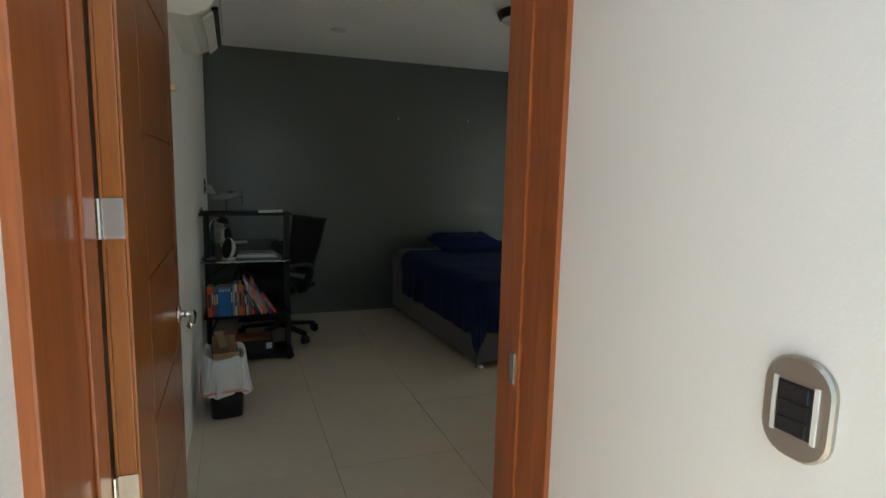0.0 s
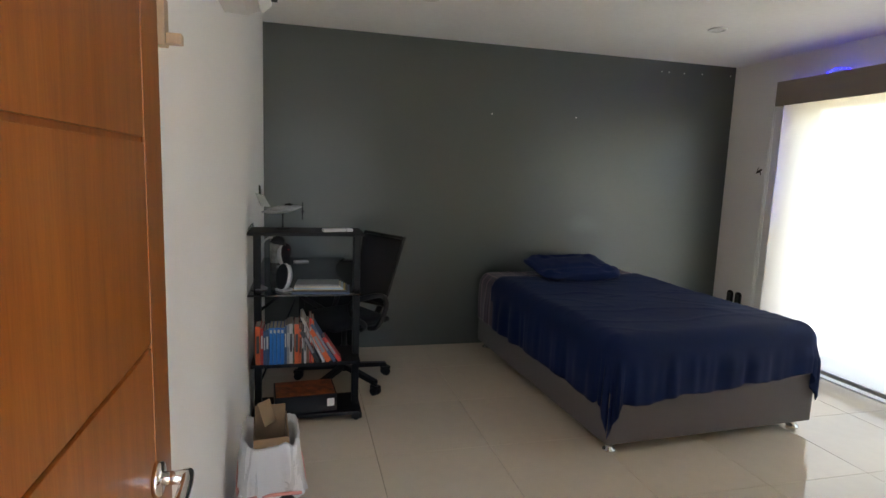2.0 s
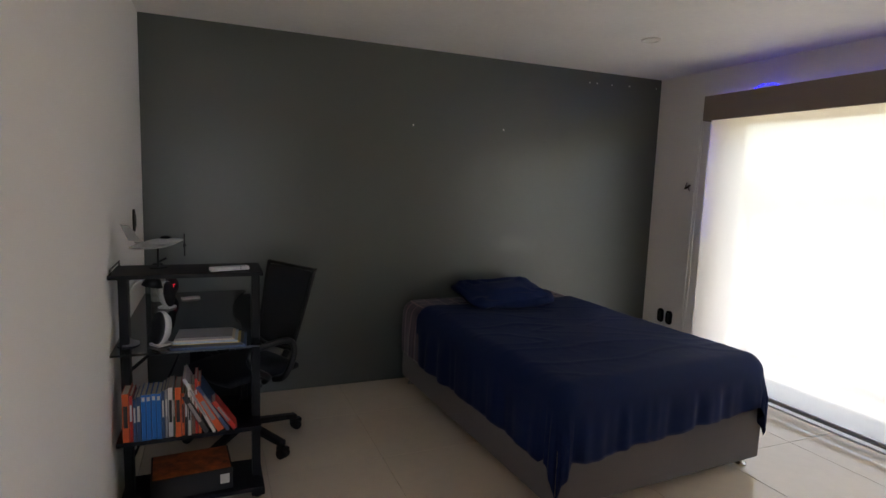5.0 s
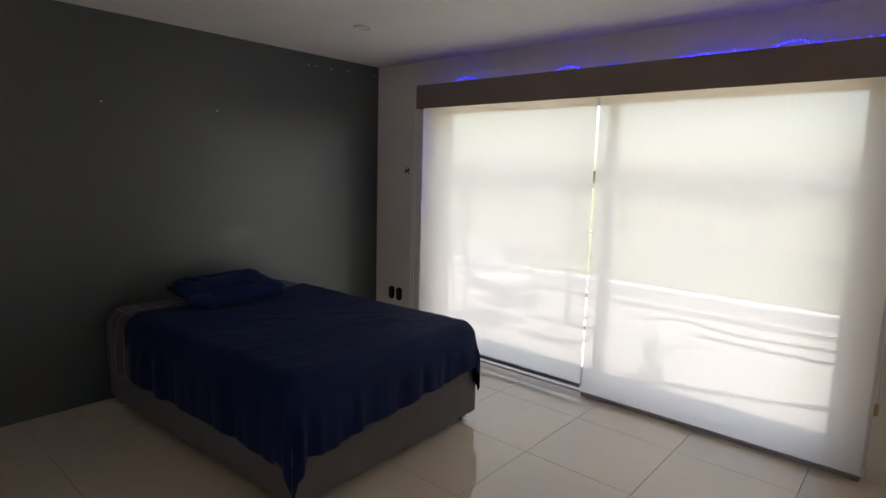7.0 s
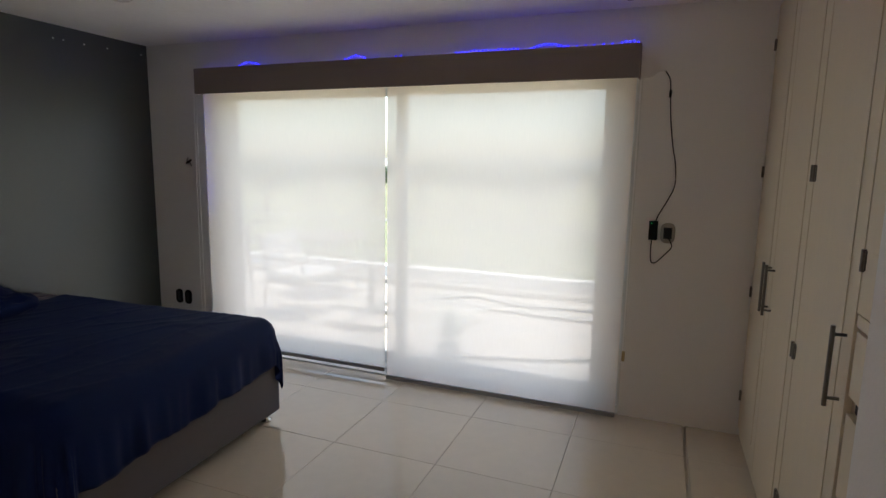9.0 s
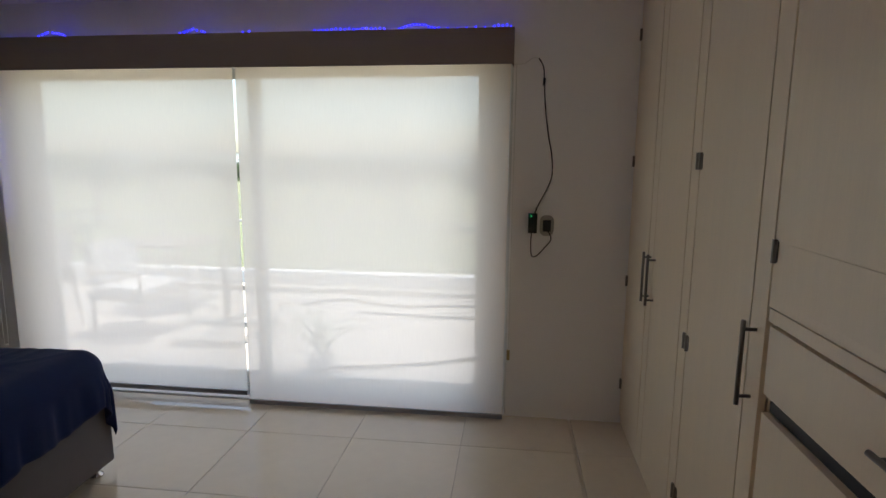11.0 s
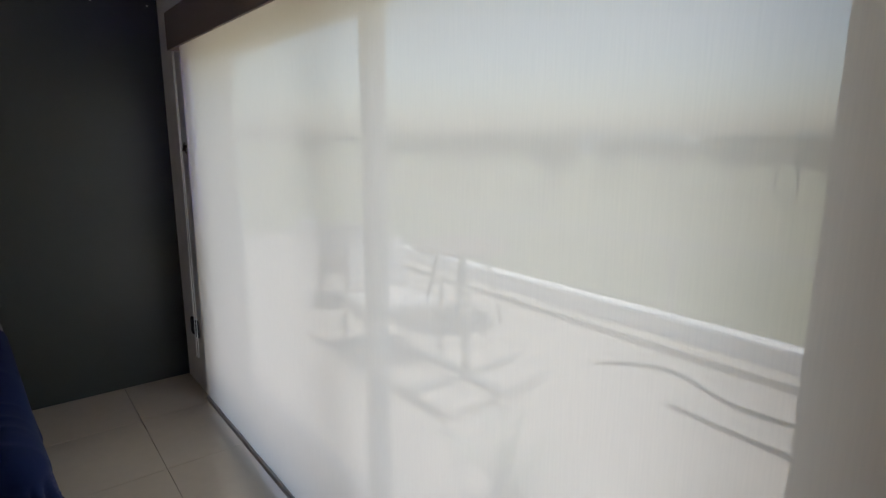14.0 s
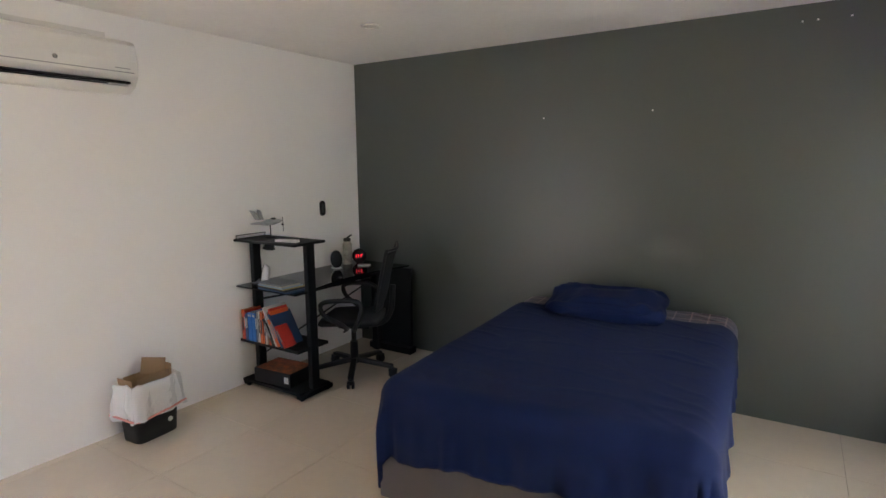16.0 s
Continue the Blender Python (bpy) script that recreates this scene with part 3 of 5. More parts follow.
# ---- desk with shelf tower ----
def desk():
    e = empty("desk", pose(-0.255, 4.265, 0))
    tagged(e, "black metal desk with glass top and open shelf tower", "desk")
    # tower: two broad posts a side, four boards
    for x in (0.04, 0.585):
        boxes("post", [(x - 0.019, x + 0.019, 0.115, 0.185, 0.045, 1.062)], BLACKMET, e, bevel=0.006)
        boxes("foot", [(x - 0.03, x + 0.03, 0.005, 0.30, 0.012, 0.045)], BLACKMET, e, bevel=0.006)
        for y in (0.03, 0.27):
            cyl("caster", [((x, y, 0.0), (x, y, 0.014), 0.016)], BLACKPLA, e)
    boxes("top_board", [(0.0, 0.61, 0.0, 0.285, 1.062, 1.08)], BLACKMET, e, bevel=0.004)
    tube("guard_rail", [(0.01, 0.02, 1.08), (0.01, 0.02, 1.1), (0.01, 0.04, 1.102), (0.01, 0.26, 1.102), (0.01, 0.27, 1.1), (0.01, 0.27, 1.08)], 0.003, BLACKMET, e)
    for z in (0.35, 0.05):
        boxes("shelf", [(0.01, 0.60, 0.0, 0.285, z - 0.014, z + 0.008)], BLACKMET, e, bevel=0.004)
    for z in (0.325, 0.705):
        boxes("bracket", [(0.06, 0.56, 0.165, 0.18, z, z + 0.011)], BLACKMET, e, bevel=0.002)
    # glass desk top with a curved front edge
    bm = bmesh.new()
    out = [(0.0, 0.0), (0.60, 0.0)] + [(0.60 - 0.10 * math.sin(math.pi * k / 16) ** 0.8, 0.10 + 1.15 * k / 16) for k in range(17)] + [(0.59, 1.29), (0.0, 1.29)]
    lo, hi = [bm.verts.new((x, y, 0.735)) for x, y in out], [bm.verts.new((x, y, 0.745)) for x, y in out]
    n = len(out)
    for i in range(n):
        bm.faces.new((lo[i], lo[(i + 1) % n], hi[(i + 1) % n], hi[i]))
    bm.faces.new(lo[::-1]), bm.faces.new(hi)
    finish("glass_top", bm, BLACKGLASS, e)
    boxes("frame", [(0.02, 0.06, 0.15, 1.26, 0.70, 0.733), (0.45, 0.49, 0.15, 1.26, 0.70, 0.733)], BLACKMET, e, bevel=0.004)
    boxes("end_panel", [(0.26, 0.665, 1.20, 1.225, 0.06, 0.733)], BLACKMET, e, bevel=0.003)
    boxes("leg", [(0.30, 0.36, 1.13, 1.198, 0.0, 0.70), (0.24, 0.68, 1.16, 1.25, 0.0, 0.055)], BLACKMET, e, bevel=0.006)
    cyl("brace", [((0.05, 0.16, 0.62), (0.30, 1.15, 0.62), 0.008), ((0.05, 0.16, 0.2), (0.30, 1.15, 0.62), 0.006)], BLACKMET, e, seg=10)


desk()


# ---- office chair ----
def office_chair():
    ang = math.degrees(math.atan2(-0.64, -0.77)) + 78
    e = empty("office_chair", pose(0.30, 4.87, 0, 0, 0, ang))       # local -y is the way it faces
    tagged(e, "black swivel office chair with mesh back and armrests", "chair")
    for k in range(5):
        a = radians(72 * k + 8)
        c, s = math.cos(a), math.sin(a)
        bm = bmesh.new()
        m = Matrix.Rotation(a, 4, "Z")
        vs = add_box(bm, 0.02, 0.31, -0.022, 0.022, 0.065, 0.1, m)
        for v in vs:
            r = math.hypot(v.co.x, v.co.y)
            if r < 0.1:
                v.co.z += 0.035
            else:
                v.co.z -= 0.004 if v.co.z > 0.09 else -0.004
        finish("base_arm", bm, BLACKPLA, e, False, 0.008)
        bm = bmesh.new()
        tx, ty = -s * 0.022, c * 0.022
        for sg in (1, -1):
            add_cyl(bm, (0.31 * c + sg * tx * 0.35, 0.31 * s + sg * ty * 0.35, 0.029), (0.31 * c + sg * tx * 1.2, 0.31 * s + sg * ty * 1.2, 0.029), 0.029, 0.026, 20)
        add_cyl(bm, (0.31 * c, 0.31 * s, 0.03), (0.31 * c, 0.31 * s, 0.075), 0.012, seg=12)
        add_box(bm, 0.28, 0.34, -0.02, 0.02, 0.045, 0.066, m)
        finish("caster", bm, BLACKPLA, e, False, 0.003)
    cyl("column", [((0, 0, 0.09), (0, 0, 0.26), 0.034, 0.028), ((0, 0, 0.26), (0, 0, 0.4), 0.018)], BLACKPLA, e)
    boxes("mechanism", [(-0.07, 0.07, -0.1, 0.14, 0.375, 0.415)], BLACKPLA, e, bevel=0.01)
    cyl("lever", [((0.05, 0.0, 0.4), (0.2, -0.02, 0.39), 0.007)], BLACKPLA, e)

    def pad(name, w, d, h, at, mat, curve, taper=0.0):
        bm = bmesh.new()
        n = 16
        top, bot = [], []
        for j in range(n + 1):
            rt, rb = [], []
            for i in range(n + 1):
                u, v = 2 * i / n - 1, 2 * j / n - 1
                k = 1 - 0.09 * (u * u * v * v)
                kx = k * (1 - taper * (1 - v) / 2)
                edge = 1 - max(abs(u), abs(v)) ** 6
                z = curve(u, v)
                rt.append(bm.verts.new((u * w / 2 * kx, v * d / 2 * k, z + h / 2 * (0.3 + 0.7 * edge))))
                rb.append(bm.verts.new((u * w / 2 * kx, v * d / 2 * k, z - h / 2 * (0.3 + 0.7 * edge))))
            top.append(rt), bot.append(rb)
        for j in range(n):
            for i in range(n):
                bm.faces.new((top[j][i], top[j][i + 1], top[j + 1][i + 1], top[j + 1][i]))
                bm.faces.new((bot[j][i], bot[j + 1][i], bot[j + 1][i + 1], bot[j][i + 1]))
        for i in range(n):
            bm.faces.new((top[0][i], bot[0][i], bot[0][i + 1], top[0][i + 1]))
            bm.faces.new((top[n][i], top[n][i + 1], bot[n][i + 1], bot[n][i]))
            bm.faces.new((top[i][0], top[i + 1][0], bot[i + 1][0], bot[i][0]))
            bm.faces.new((top[i][n], bot[i][n], bot[i + 1][n], top[i + 1][n]))
        return finish(name, bm, mat, e, True, 0, at)

    pad("seat", 0.47, 0.46, 0.07, pose(0, 0, 0.45), MESHCLOTH, lambda u, v: -0.012 * v * v * (v < 0) + 0.006 * u * u)
    BACKM = pose(0, 0.28, 0.75, 70, 0, 0)
    pad("backrest", 0.46, 0.47, 0.012, BACKM, MESHCLOTH, lambda u, v: 0.035 * u * u + 0.02 * math.sin(v * 2), 0.24)
    ring = [(0.165, -0.225), (0.0, -0.236), (-0.165, -0.225), (-0.2, 0), (-0.222, 0.215), (-0.205, 0.232), (0.0, 0.236), (0.205, 0.232), (0.222, 0.215), (0.2, 0), (0.165, -0.225)]
    tube("back_frame", [(x, y, 0.035 * (x / 0.22) ** 2 + 0.02 * math.sin(y / 0.22 * 2)) for x, y in ring], 0.011, BLACKPLA, e, 10, 6, BACKM)
    tube("back_stem", [(0, 0.1, 0.39), (0, 0.22, 0.41), (0, 0.29, 0.5), (0, 0.31, 0.7)], 0.022, BLACKPLA, e, 10)
    for sg in (1, -1):
        tube("armrest", [(sg * 0.2, 0.06, 0.41), (sg * 0.27, 0.08, 0.44), (sg * 0.285, 0.13, 0.56), (sg * 0.28, 0.1, 0.635), (sg * 0.31, -0.06, 0.645), (sg * 0.31, -0.15, 0.62), (sg * 0.31, -0.13, 0.54), (sg * 0.265, -0.02, 0.46), (sg * 0.2, 0.0, 0.41)], 0.017, BLACKPLA, e, 10)


office_chair()


# ---- books on the third board ----
SH_Y, SH_Z = 4.255, 0.3585
PAPER = shade("book_pages", (0.62, 0.57, 0.47), 0.9, vary=0.08, grain=200)


def ink(name, c, rough=0.4):
    return shade(name, c, rough, vary=0.1, grain=60, stain=9, bump=0.03)


def book(x, w, d, h, mat, lean=0.0, band=None, z=SH_Z, y=SH_Y, lift=0.0):
    """A hardback standing on its foot, leaning to the side by that many degrees."""
    e = empty("book", pose(x, y, z + lift, 0, lean, 0))
    bm = bmesh.new()
    t = 0.002
    add_box(bm, 0, t, 0, d, 0, h)
    add_box(bm, w - t, w, 0, d, 0, h)
    add_box(bm, t, w - t, 0, t, 0, h)
    finish("cover", bm, mat, e, False, 0.0008)
    boxes("pages", [(t + 0.0002, w - t - 0.0002, t + 0.0002, d - 0.003, 0.003, h - 0.003)], PAPER, e, bevel=0)
    if band:
        boxes("title_band", [(w * 0.2, w * 0.8, -0.0006, 0, h * band[1], h * band[2])], band[0], e, bevel=0)
    return e


ORANGE, RED, BLUE = ink("orange_cover", (0.6, 0.1, 0.02)), ink("red_cover", (0.45, 0.025, 0.015)), ink("blue_cover", (0.008, 0.15, 0.5))
NAVYC, WHITEC, BLACKC = ink("navy_cover", (0.03, 0.07, 0.16)), ink("white_cover", (0.55, 0.53, 0.5)), ink("black_cover", (0.02, 0.02, 0.022))
BROWNC, GREENC, GREYC = ink("brown_cover", (0.17, 0.09, 0.05)), ink("green_cover", (0.06, 0.12, 0.06)), ink("grey_cover", (0.25, 0.25, 0.26))
KINDS = {"o": (ORANGE, "orange"), "r": (RED, "red"), "b": (BLUE, "bright blue"), "n": (NAVYC, "dark blue"), "w": (WHITEC, "white"), "k": (BLACKC, "black"), "t": (BROWNC, "brown"), "g": (GREENC, "green"), "y": (GREYC, "grey")}
x = -0.218
for key, w, h, d in (("o", 0.026, 0.215, 0.15), ("r", 0.013, 0.205, 0.15), ("n", 0.012, 0.19, 0.15), ("n", 0.016, 0.2, 0.14), ("b", 0.0185, 0.205, 0.155), ("b", 0.0185, 0.205, 0.155), ("b", 0.0185, 0.205, 0.155), ("b", 0.0185, 0.205, 0.155), ("n", 0.012, 0.215, 0.15), ("y", 0.011, 0.22, 0.16), ("w", 0.018, 0.225, 0.16), ("g", 0.007, 0.21, 0.15), ("o", 0.024, 0.225, 0.15), ("o", 0.011, 0.195, 0.14), ("k", 0.012, 0.19, 0.15), ("w", 0.012, 0.235, 0.15), ("t", 0.014, 0.23, 0.14), ("r", 0.012, 0.255, 0.16), ("o", 0.012, 0.24, 0.16)):
    m, word = KINDS[key]
    dark_band = (WHITEC, 0.86, 0.95) if key in "b" else ((BLACKC, 0.3, 0.75) if key in "wo" else (WHITEC, 0.45, 0.8))
    tagged(book(x, w, d, h, m, 0, dark_band, y=SH_Y + random.uniform(0, 0.012)), word + " upright book on the shelf tower's third board", "book", "books on the shelf tower")
    x += w + 0.0012
x += 0.012
for key, w, h, d, lean, gap in (("k", 0.022, 0.2, 0.17, -27, 0.034), ("w", 0.013, 0.285, 0.2, -25, 0.021), ("o", 0.028, 0.205, 0.13, -28, 0.036), ("n", 0.016, 0.25, 0.19, -30, 0.028), ("r", 0.02, 0.165, 0.1, -33, 0.03)):
    m, word = KINDS[key]
    tagged(book(x, w, d, h, m, lean, (GREYC, 0.3, 0.8), lift=0.0 if lean < 0 else 0.0), word + " book leaning on the upright books", "book", "books on the shelf tower")
    x += gap

# ---- things on the tower and the desk ----
ART = shade("orange_and_green_printed_card", (0.35, 0.09, 0.03), 0.35, vary=1.0, grain=18, stain=25, bump=0)
gb = empty("board_game", pose(-0.12, 4.27, 0.06, 0, 0, 4))
tagged(gb, "black game box with a colourful printed lid", "box")
boxes("box", [(0, 0.34, 0, 0.24, 0, 0.1)], BLACKPLA, gb, bevel=0.004)
boxes("lid_print", [(0.008, 0.332, 0.008, 0.232, 0.1, 0.1015)], ART, gb, bevel=0)
boxes("label_bars", [(0.285, 0.325, -0.001, 0, 0.03, 0.075)], WHITEPLA, gb, bevel=0)

pp = empty("paper_stack", pose(-0.03, 4.27, 0.7455, 0, 0, -4))
tagged(pp, "stack of notebooks and loose papers on the glass top", "papers")
for k, (m, h) in enumerate(((NAVYC, 0.012), (BLACKC, 0.01), (ink("yellow_cover", (0.5, 0.38, 0.1)), 0.005), (ink("pale_blue_paper", (0.4, 0.5, 0.58)), 0.009), (PAPER, 0.008), (GREYC, 0.01))):
    z0 = sum(q for q in (0.012, 0.01, 0.005, 0.009, 0.008, 0.01)[:k])
    o = (0.004 * k, -0.006 * (k % 2))
    boxes("notebook", [(o[0], 0.31 - 0.012 * k, o[1], 0.2 - 0.01 * k, z0 + 0.0003, z0 + h)], m, pp, bevel=0.001)


def speaker(x, y, rz):
    e = empty("speaker", pose(x, y, 0.7455, 0, 0, rz))
    tagged(e, "small black oval desktop speaker with a white rim", "speaker", "speakers on the desk")
    m = pose(0, 0, 0.078, 80, 0, 0) @ Matrix.Diagonal((0.75, 1.1, 1, 1))
    lathe("body", [(0.03, -0.035), (0.055, -0.03), (0.068, -0.01), (0.068, 0.008)], WHITEPLA, e, 28, m)
    lathe("grille", [(0.0665, 0.0082), (0.064, 0.013), (0.03, 0.017), (0.002, 0.018)], MESHCLOTH, e, 28, m)
    boxes("stand", [(-0.035, 0.035, -0.03, 0.04, 0.0, 0.012)], WHITEPLA, e, bevel=0.004)


speaker(-0.075, 4.37, -52)
speaker(-0.09, 5.12, 60)

lp = empty("desk_lamp", pose(-0.205, 4.42, 0.7455))
tagged(lp, "small white gooseneck desk lamp with dark head", "lamp")
lathe("base", [(0.045, 0), (0.045, 0.008), (0.02, 0.018), (0.008, 0.03)], GREYC, lp, 20)
tube("neck", [(0, 0, 0.025), (0.0, 0.02, 0.12), (0.012, 0.03, 0.24), (0.05, 0.03, 0.285), (0.09, 0.03, 0.28)], 0.006, WHITEPLA, lp)
lathe("head", [(0.012, 0.03), (0.03, 0.02), (0.045, -0.012), (0.043, -0.012)], BLACKPLA, lp, 20, pose(0.1, 0.03, 0.265, 0, 12, 0))

wb = empty("water_bottle", pose(-0.155, 5.33, 0.7455))
tagged(wb, "pale patterned steel water bottle with black spout lid", "bottle")
lathe("body", [(0.036, 0), (0.04, 0.004), (0.04, 0.17), (0.03, 0.195), (0.026, 0.2)], shade("mottled_bottle_print", (0.4, 0.38, 0.33), 0.35, vary=0.75, grain=30, stain=18, bump=0), wb)
lathe("lid", [(0.03, 0.2), (0.031, 0.222), (0.02, 0.228)], BLACKPLA, wb)
tube("spout", [(0.0, 0, 0.225), (0.02, 0, 0.24), (0.05, 0.0, 0.255)], 0.007, BLACKPLA, wb)

ck = empty("alarm_clock", pose(-0.10, 5.42, 0.7455, 0, 0, 52))
tagged(ck, "round black alarm clock with glowing red digits", "clock")
lathe("body", [(0.05, -0.02), (0.062, -0.015), (0.062, 0.015), (0.056, 0.02)], BLACKPLA, ck, 28, pose(0, 0, 0.064, 90, 0, 0))
lathe("foot", [(0.03, 0), (0.026, 0.006)], BLACKPLA, ck, 20)
REDLED = glow("red_digits", (1.0, 0.03, 0.06), 0.22)


boxes("digits", [(-0.034, -0.028, -0.0215, -0.0205, 0.052, 0.08), (-0.014, -0.008, -0.0215, -0.0205, 0.052, 0.08), (0.008, 0.014, -0.0215, -0.0205, 0.052, 0.08), (0.014, 0.026, -0.0215, -0.0205, 0.074, 0.08)], REDLED, ck, bevel=0)

rc = empty("remote_control", pose(0.135, 4.315, 1.0805, 0, 0, 14))
tagged(rc, "slim white remote control lying on the tower's top", "remote")
boxes("body", [(0, 0.165, -0.022, 0.022, 0, 0.018)], WHITEPLA, rc, bevel=0.006)
boxes("band", [(0.125, 0.128, -0.0225, 0.0225, 0.001, 0.0185)], RAILGREY, rc, bevel=0)

ph = boxes("phone_stand", [(-0.05, 0.05, -0.025, 0.025, 0, 0.01)], WHITEPLA, bevel=0.003, at=pose(0.02, 5.34, 0.7455, 0, 0, 20))
tagged(ph, "small flat white gadget lying on the desk", "gadget")


def model_plane():
    """A grey model jet with a folded tail, nose propeller and swept wings, on a thin wire stand."""
    e = empty("model_plane", pose(-0.08, 4.45, 1.036, 0, 0, 12))
    tagged(e, "small grey model fighter aircraft on a black stand", "model aircraft")
    G = shade("grey_model_plastic", (0.33, 0.33, 0.32), 0.5, vary=0.12, grain=60, bump=0.05)
    lathe("fuselage", [(0.003, -0.085), (0.012, -0.06), (0.02, -0.02), (0.021, 0.02), (0.014, 0.05), (0.003, 0.078)], G, e, 20, pose(0, 0, 0.115, 0, 82, 0) @ Matrix.Diagonal((0.8, 1.1, 1, 1)))

    def fin(name, pts, t):
        bm = bmesh.new()
        a = [bm.verts.new(Vector(p) + Vector(t)) for p in pts]
        b = [bm.verts.new(Vector(p) - Vector(t)) for p in pts]
        n = len(a)
        for i in range(n):
            bm.faces.new((a[i], a[(i + 1) % n], b[(i + 1) % n], b[i]))
        bm.faces.new(a), bm.faces.new(b[::-1])
        bmesh.ops.recalc_face_normals(bm, faces=bm.faces)
        finish(name, bm, G, e)

    for sg in (1, -1):
        fin("wing", [(0.03, sg * 0.012, 0.113), (-0.045, sg * 0.012, 0.117), (-0.06, sg * 0.085, 0.112), (-0.03, sg * 0.09, 0.11)], (0, 0, 0.002))
        fin("tail", [(-0.05, sg * 0.012, 0.125), (-0.085, sg * 0.012, 0.128), (-0.105, sg * 0.03, 0.178), (-0.078, sg * 0.026, 0.172)], (0, 0.0016, 0))
    cyl("propeller", [((0.081, 0, 0.07), (0.081, 0, 0.145), 0.002), ((0.076, 0, 0.1065), (0.088, 0, 0.1055), 0.006, 0.002)], BLACKPLA, e, seg=10)
    lathe("canopy", [(0.002, -0.02), (0.012, -0.008), (0.012, 0.01), (0.002, 0.025)], BLACKGLASS, e, 14, pose(0.02, 0, 0.128, 0, 84, 0))
    cyl("stand", [((0, 0, 0.034), (0, 0, 0.1), 0.003), ((0, 0, 0.0335), (0, 0, 0.038), 0.028)], BLACKMET, e)
    e.scale = (1.35, 1.35, 1.35)


model_plane()


# ---- waste bin ----
def waste_bin():
    e = empty("waste_bin", pose(-0.1, 3.485, 0, 0, 0, 4))
    tagged(e, "black waste bin with white bag and cardboard inside", "bin")
    bm = bmesh.new()
    secs = ((0.075, 0.115, 0.0), (0.088, 0.132, 0.25))
    rings = []
    for a, b, z in secs:
        rings.append([bm.verts.new((math.copysign(abs(math.cos(t)) ** 0.35, math.cos(t)) * a, math.copysign(abs(math.sin(t)) ** 0.35, math.sin(t)) * b, z)) for t in [2 * math.pi * (k + 0.5) / 32 for k in range(32)]])
    for i in range(32):
        bm.faces.new((rings[0][i], rings[0][(i + 1) % 32], rings[1][(i + 1) % 32], rings[1][i]))
    bm.faces.new(rings[0][::-1])
    finish("body", bm, BLACKPLA, e, True).modifiers.new("wall", "SOLIDIFY").thickness = 0.003
    bag = bpy.data.materials.new("thin_white_bag")
    bag.use_nodes = True
    p = bag.node_tree.nodes["Principled BSDF"]
    p.inputs["Base Color"].default_value, p.inputs["Roughness"].default_value = (0.78, 0.77, 0.76, 1), 0.35
    p.inputs["Transmission Weight"].default_value = 0.25
    tc, no, bu = bag.node_tree.nodes.new("ShaderNodeTexCoord"), bag.node_tree.nodes.new("ShaderNodeTexNoise"), bag.node_tree.nodes.new("ShaderNodeBump")
    no.inputs["Scale"].default_value, no.inputs["Detail"].default_value, no.inputs["Distortion"].default_value = 22, 4, 0.8
    bu.inputs["Strength"].default_value, bu.inputs["Distance"].default_value = 0.6, 0.008
    bag.node_tree.links.new(tc.outputs["Object"], no.inputs["Vector"])
    bag.node_tree.links.new(no.outputs["Fac"], bu.inputs["Height"])
    bag.node_tree.links.new(bu.outputs["Normal"], p.inputs["Normal"])
    bm = bmesh.new()
    prof = [(0.86, 0.2), (0.95, 0.29), (1.04, 0.33), (1.12, 0.325), (1.16, 0.28), (1.24, 0.22), (1.3, 0.165), (1.28, 0.14)]
    seg = 64
    rings = []
    for j, (s, z) in enumerate(prof):
        ring = []
        for k in range(seg):
            t = 2 * math.pi * (k + 0.5) / seg
            w = 1 + 0.06 * noise.noise(Vector((math.cos(t) * 4, math.sin(t) * 4, j * 0.5))) * (j * 0.5) + 0.02 * math.sin(t * 17 + j) * (j > 2)
            ring.append(bm.verts.new((math.copysign(abs(math.cos(t)) ** 0.5, math.cos(t)) * 0.088 * s * w, math.copysign(abs(math.sin(t)) ** 0.5, math.sin(t)) * 0.132 * s * w, z + 0.03 * noise.noise(Vector((math.cos(t) * 2, math.sin(t) * 2, 7))) * (1 if j > 4 else 0.6))))
        rings.append(ring)
    for a, b in zip(rings, rings[1:]):
        for k in range(seg):
            bm.faces.new((a[k], a[(k + 1) % seg], b[(k + 1) % seg], b[k]))
    finish("bag", bm, bag, e, True)
    bm = bmesh.new()
    pink = shade("pink_drawstring", (0.7, 0.3, 0.26), 0.5)
    loop = [(v[0], v[1], v[2]) for v in [(math.copysign(abs(math.cos(t)) ** 0.5, math.cos(t)) * 0.1165, math.copysign(abs(math.sin(t)) ** 0.5, math.sin(t)) * 0.174, 0.155 + 0.012 * math.sin(3 * t)) for t in [2 * math.pi * k / 28 for k in range(29)]]]
    tube("drawstring", loop, 0.006, pink, e, 6, 3)
    card = shade("brown_cardboard", (0.3, 0.19, 0.105), 0.85, vary=0.1, grain=90, stain=6)
    bx = bmesh.new()
    add_box(bx, -0.06, 0.06, -0.095, -0.091, 0.12, 0.36, pose(0, 0, 0, 4, 0, 0))
    add_box(bx, 0.056, 0.06, -0.09, 0.09, 0.12, 0.355)
    add_box(bx, -0.06, -0.056, -0.09, 0.09, 0.12, 0.345)
    add_box(bx, -0.056, 0.056, 0.086, 0.09, 0.12, 0.385, pose(0, 0, 0, -3, 0, 0))
    finish("cardboard_box", bx, card, e)
    boxes("flap", [(-0.06, 0.06, 0.0, 0.003, 0, 0.09)], card, e, bevel=0, at=pose(0.0, 0.035, 0.335, -22, 14, 68))
